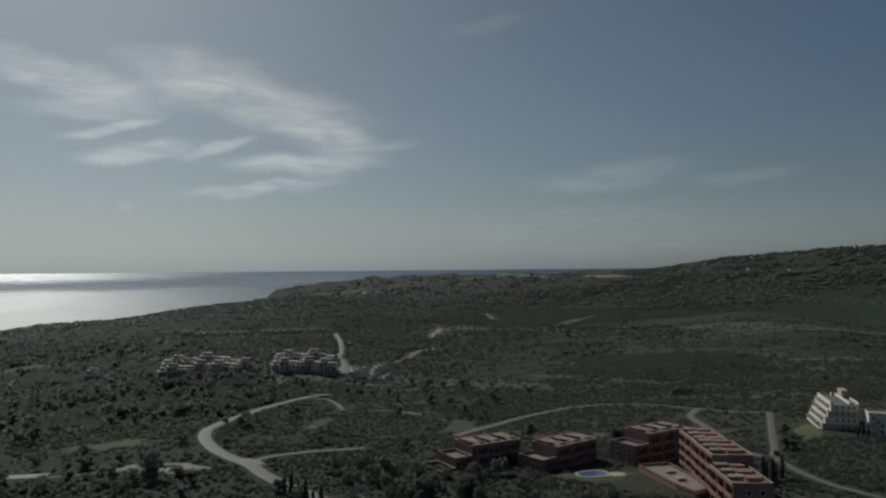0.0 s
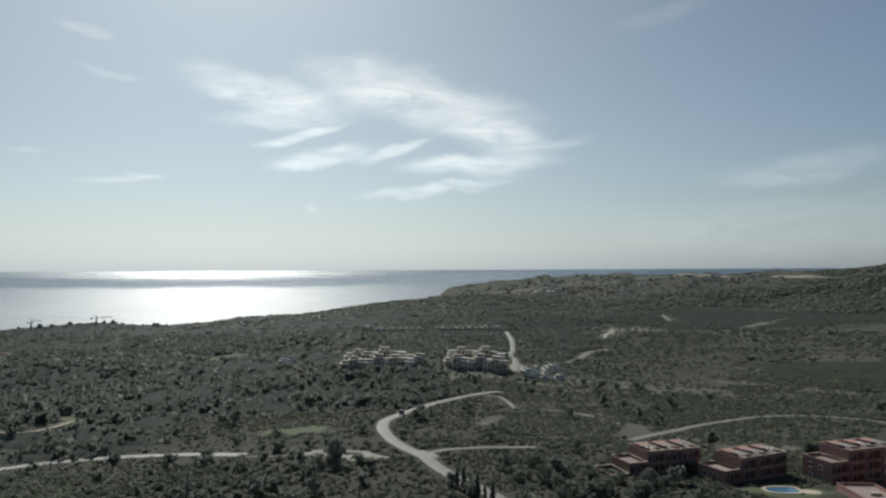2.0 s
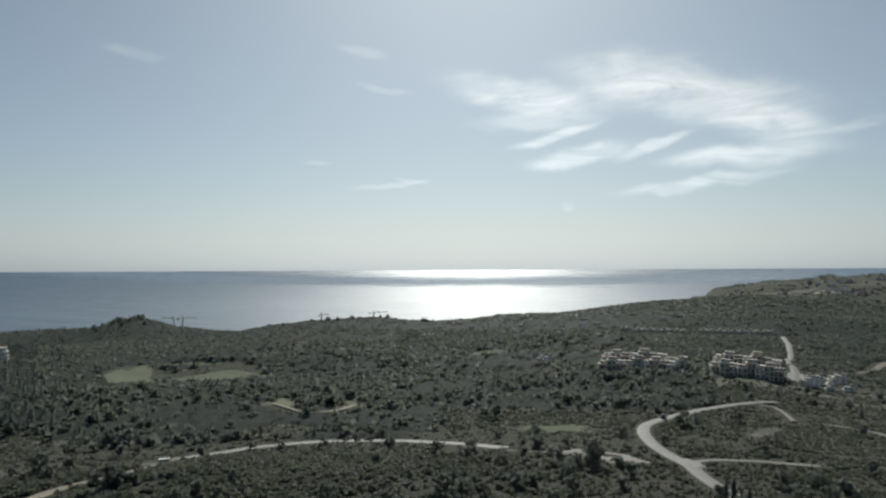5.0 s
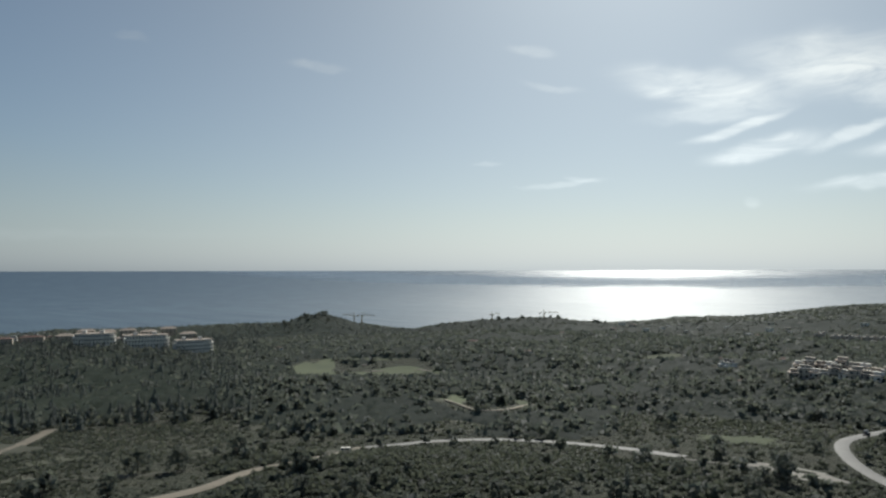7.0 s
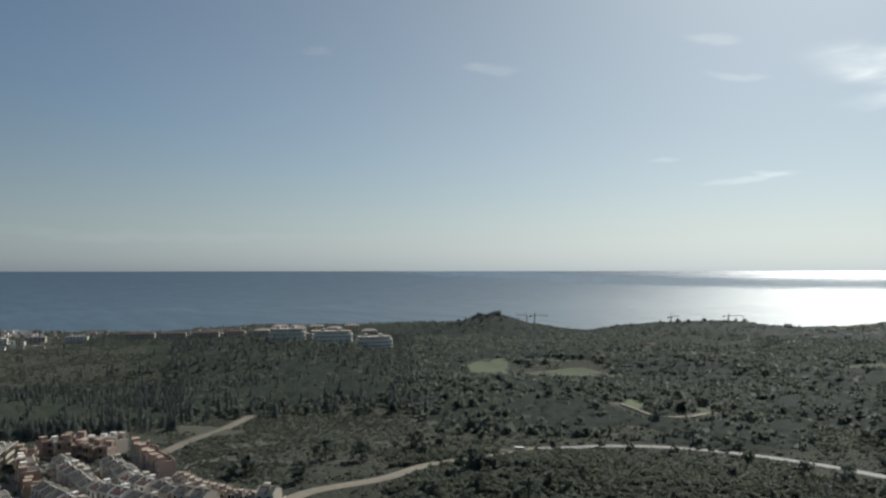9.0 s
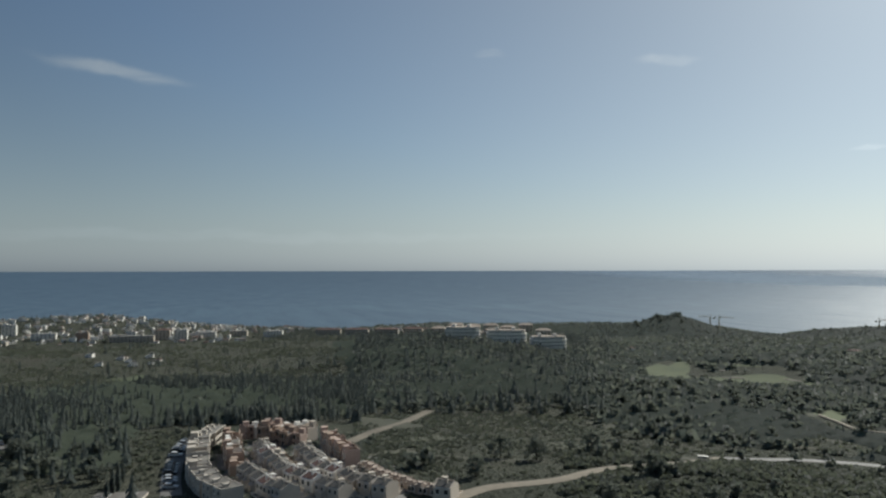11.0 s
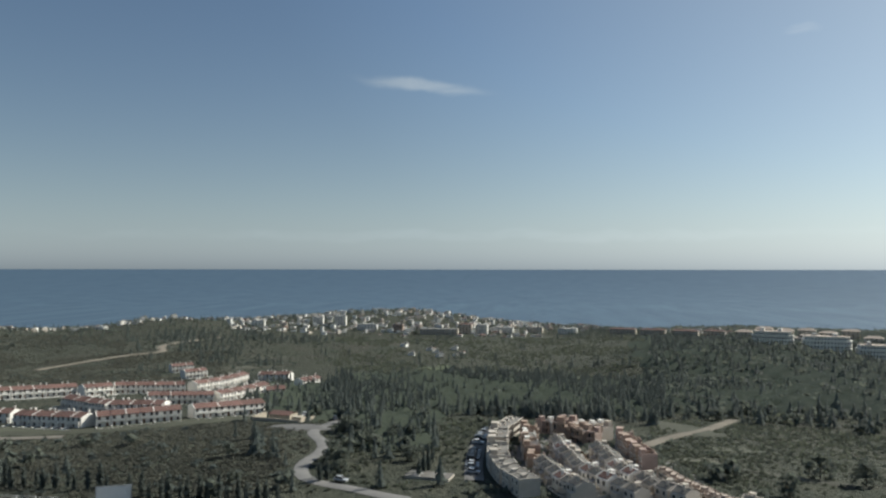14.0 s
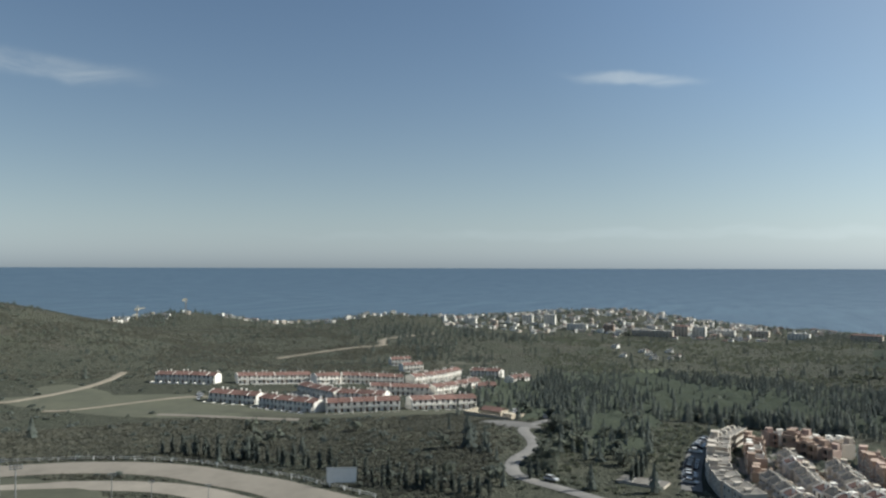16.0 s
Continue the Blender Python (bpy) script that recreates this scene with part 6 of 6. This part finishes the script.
bx, by, bush_size = bx[~close], by[~close], bush_size[~close]
planted("scrub", [bush_form(i) for i in range(6)], bx, by, bush_size, 1.25, SCRUB, "dense olive-green scrub on the slopes", "scrub")
planted("pine_wood", [conifer_form(i, 5, 6, 0.75 + 0.1 * i) for i in range(5)], px, py, np.where(np.arctan2(-px, py) < 1.05, 5.2, 7.0), 0.9, NEEDLES, "dark green wood of slender conifers", "wood")
planted("oak_wood", [broad_form(20 + i, 7, 10) for i in range(5)], tx[near], ty[near], np.full(near.sum(), 5.2), 1.15, LEAVES, "dark green broadleaf woodland", "wood")
planted("oak_wood", [broad_form(30 + i, 3, 8, False) for i in range(5)], tx[mid], ty[mid], np.full(mid.sum(), 3.6), 1.7, LEAVES, "dark green woodland further down the valley", "wood")
sx, sy = scatter(108, 150, 200, 950, 9, 45, 0.2)
planted("shrubs", [lobed_form(80 + i) for i in range(5)], sx, sy, np.full(len(sx), 1.3), 1.1, NEEDLES, "dark green shrubs dotted over the dry hillside", "shrubs")
ux, uy = scatter(-34, 14, 420, 900, 8, 75, 0.42, 1.0)
planted("undergrowth", [bush_form(70 + i, 0.75) for i in range(6)], ux, uy, np.full(len(ux), 2.1), 1.5, LEAVES, "dark green undergrowth below the trees", "undergrowth")
crowns = [scatter(a0, a1, r0, r1, n, 45, -0.1, 1.0) for a0, a1, r0, r1, n in ((13, 37, 335, 1000, 26), (35, 63, 425, 950, 28), (61, 80, 360, 950, 26), (79, 104, 325, 480, 30), (1, 14, 600, 1450, 12), (33, 62, 286, 430, 34))]
ux, uy = (np.concatenate(v) for v in zip(*crowns))
planted("tree_crowns", [clump_form(170 + i) for i in range(6)], ux, uy, np.where(np.hypot(ux, uy) < 430, 2.8, 3.5), 0.8, LEAVES, "uneven dark green crowns of a closed wood", "woodland")
planted("distant_wood", [clump_form(40 + i) for i in range(6)], tx[far], ty[far], np.clip(reach[far] / 360, 4.0, 5.5), 1.5, LEAVES, "distant dark woodland near the coast", "wood")


# ---- single trees near the houses and roads ----
def tree_thing(label, kind_name, seed, tall, wide):
    """A tapered trunk with limbs, and a crown of many ragged clumps with gaps."""
    r = random.Random(seed)
    h = thing(kind_name, Matrix(), label, "tree", "single trees")
    bm = bmesh.new()
    tips = []
    tube(bm, (0, 0, -0.6), (0.1, 0, tall * 0.45), 0.22, 0.13, 7)
    for k in range(5):
        a = k * 1.257 + r.random()
        tip = Vector((math.cos(a) * wide * 0.32, math.sin(a) * wide * 0.32, tall * (0.55 + 0.2 * r.random())))
        tube(bm, (0.06, 0, tall * (0.25 + 0.05 * k)), tip, 0.09, 0.03, 5)
        tips.append(tip)
    part("trunk", bm, BARK, h)
    clumps = []
    g = np.random.RandomState(seed)
    for k in range(46):
        a, q, z = g.rand() * 6.28, math.sqrt(g.rand()), g.rand()
        ring = wide * 0.5 * q * math.sqrt(max(0.08, 1 - (z * 1.5 - 0.6) ** 2))
        s = wide * (0.08 + 0.07 * g.rand())
        clumps.append(leaf_cards(g, 18, (ring * math.cos(a), ring * math.sin(a), tall * (0.12 + 0.84 * z)), (s, s, s * 0.8), s * 0.5))
    crown = raw_mesh("crown", *joined(clumps), False)
    crown.materials.append(LEAVES)
    part("crown", crown, None, h)
    return h


def cypress_thing(label, seed, tall):
    g = np.random.RandomState(seed)
    h = thing("cypress", Matrix(), label, "tree", "cypresses")
    bm = bmesh.new()
    tube(bm, (0, 0, -0.5), (0, 0, tall * 0.3), 0.16, 0.1, 6)
    part("trunk", bm, BARK, h)
    clumps = []
    for k in range(34):
        z = (k + g.rand()) / 34
        rad = tall * 0.075 * math.sin(math.pi * min(1, 0.12 + 0.88 * z) ** 0.7) + 0.1
        a = g.rand() * 6.28
        s = rad * (0.6 + 0.5 * g.rand())
        clumps.append(leaf_cards(g, 14, (rad * 0.5 * math.cos(a), rad * 0.5 * math.sin(a), tall * (0.08 + 0.86 * z)), (s, s, s * 1.9), s * 0.7))
    crown = raw_mesh("crown", *joined(clumps), False)
    crown.materials.append(NEEDLES)
    part("crown", crown, None, h)
    return h


oaks = [tree_thing("dark green spreading tree on the scrub slope", "tree", 3 + i, 5.5 + 0.8 * i, 5.5 + 0.6 * i) for i in range(3)]
for az0, az1, r0, r1, n in ((20, 34, 190, 245, 22), (34, 62, 178, 235, 18), (60, 76, 175, 260, 6), (-22, 8, 186, 238, 46), (93, 106, 198, 290, 16)):
    x, y = scatter(az0, az1, r0, r1, n * 4000 / (radians(az1 - az0) * (r1 ** 2 - r0 ** 2)), 30, 0.1)
    for px_, py_ in list(zip(x, y))[:n]:
        copy_thing(rng.choice(oaks), on_ground(px_, py_, rng.uniform(0, 360), 0.1, rng.uniform(0.75, 1.15) * (0.7 if az1 == 8 else 1.0)))
for k in range(16):
    x, y = seat(rng.uniform(55.0, 58.6), rng.uniform(1040, 1110))
    copy_thing(rng.choice(oaks), on_ground(x, y, rng.uniform(0, 360), 0.1, rng.uniform(0.8, 1.2)))
for k in range(14):
    x, y = seat(rng.uniform(34, 48), rng.uniform(1180, 1300))
    copy_thing(rng.choice(oaks), on_ground(x, y, rng.uniform(0, 360), 0.1, rng.uniform(1.0, 1.4)))
cyps = [cypress_thing("slender dark green cypress", 60 + i, 8.0 + i) for i in range(3)]
spots = [(92 + i * 1.9, 214 + i * 1.2 + (i % 2) * 1.5) for i in range(5)] + [(153 + i * 1.7, 274 - i * 0.5) for i in range(4)] + [(-44 + i * 2.4, 203 - i * 2.5) for i in range(6)]
spots += [(-183 - (i % 2) * 1.6, -100 + i * 2.6) for i in range(16)] + [(-191 - (i % 3) * 1.1, -176 + i * 3.1) for i in range(22)] + [(-203, -55), (-205, -53.5), (-206, -56)] + [(-227 + i * 3.3, -26 - (i % 3)) for i in range(6)]
for x, y in spots:
    copy_thing(rng.choice(cyps), on_ground(x, y, rng.uniform(0, 360), 0.1, rng.uniform(0.6, 0.95)))
for o in oaks + cyps:
    drop(o)

# ---- rows of vines on the terraces beyond the road ----
vx, vy = [], []
for k in range(9):
    for i in range(48):
        vx.append(-50 + i * 1.05 + k * 0.8 + rng.uniform(-0.3, 0.3))
        vy.append(268 + k * 5.0 + i * 0.42 + rng.uniform(-0.3, 0.3))
planted("vineyard", [bush_form(i) for i in range(4)], np.array(vx), np.array(vy), np.full(len(vx), 1.1), 1.0, SCRUB, "rows of green vines on a terraced slope", "vineyard")

# ---- garden shrubs between the crescent houses ----
gx, gy = veg.uniform(-278, -196, 900), veg.uniform(-14, 56, 900)
c = np.array(CLEAR)
inside = np.array([((c[:, 0] - a) ** 2 + (c[:, 1] - b) ** 2).min() < 140 for a, b in zip(gx, gy)])
off_walls = np.array([((c[:, 0] - a) ** 2 + (c[:, 1] - b) ** 2 > (c[:, 2] * 0.82) ** 2).all() for a, b in zip(gx, gy)])
gx, gy = gx[inside & off_walls], gy[inside & off_walls]
planted("garden_shrubs", [bush_form(90 + i, 1.0) for i in range(5)], gx, gy, np.full(len(gx), 1.1), 1.0, LEAVES, "dark green garden shrubs between houses", "shrubs")
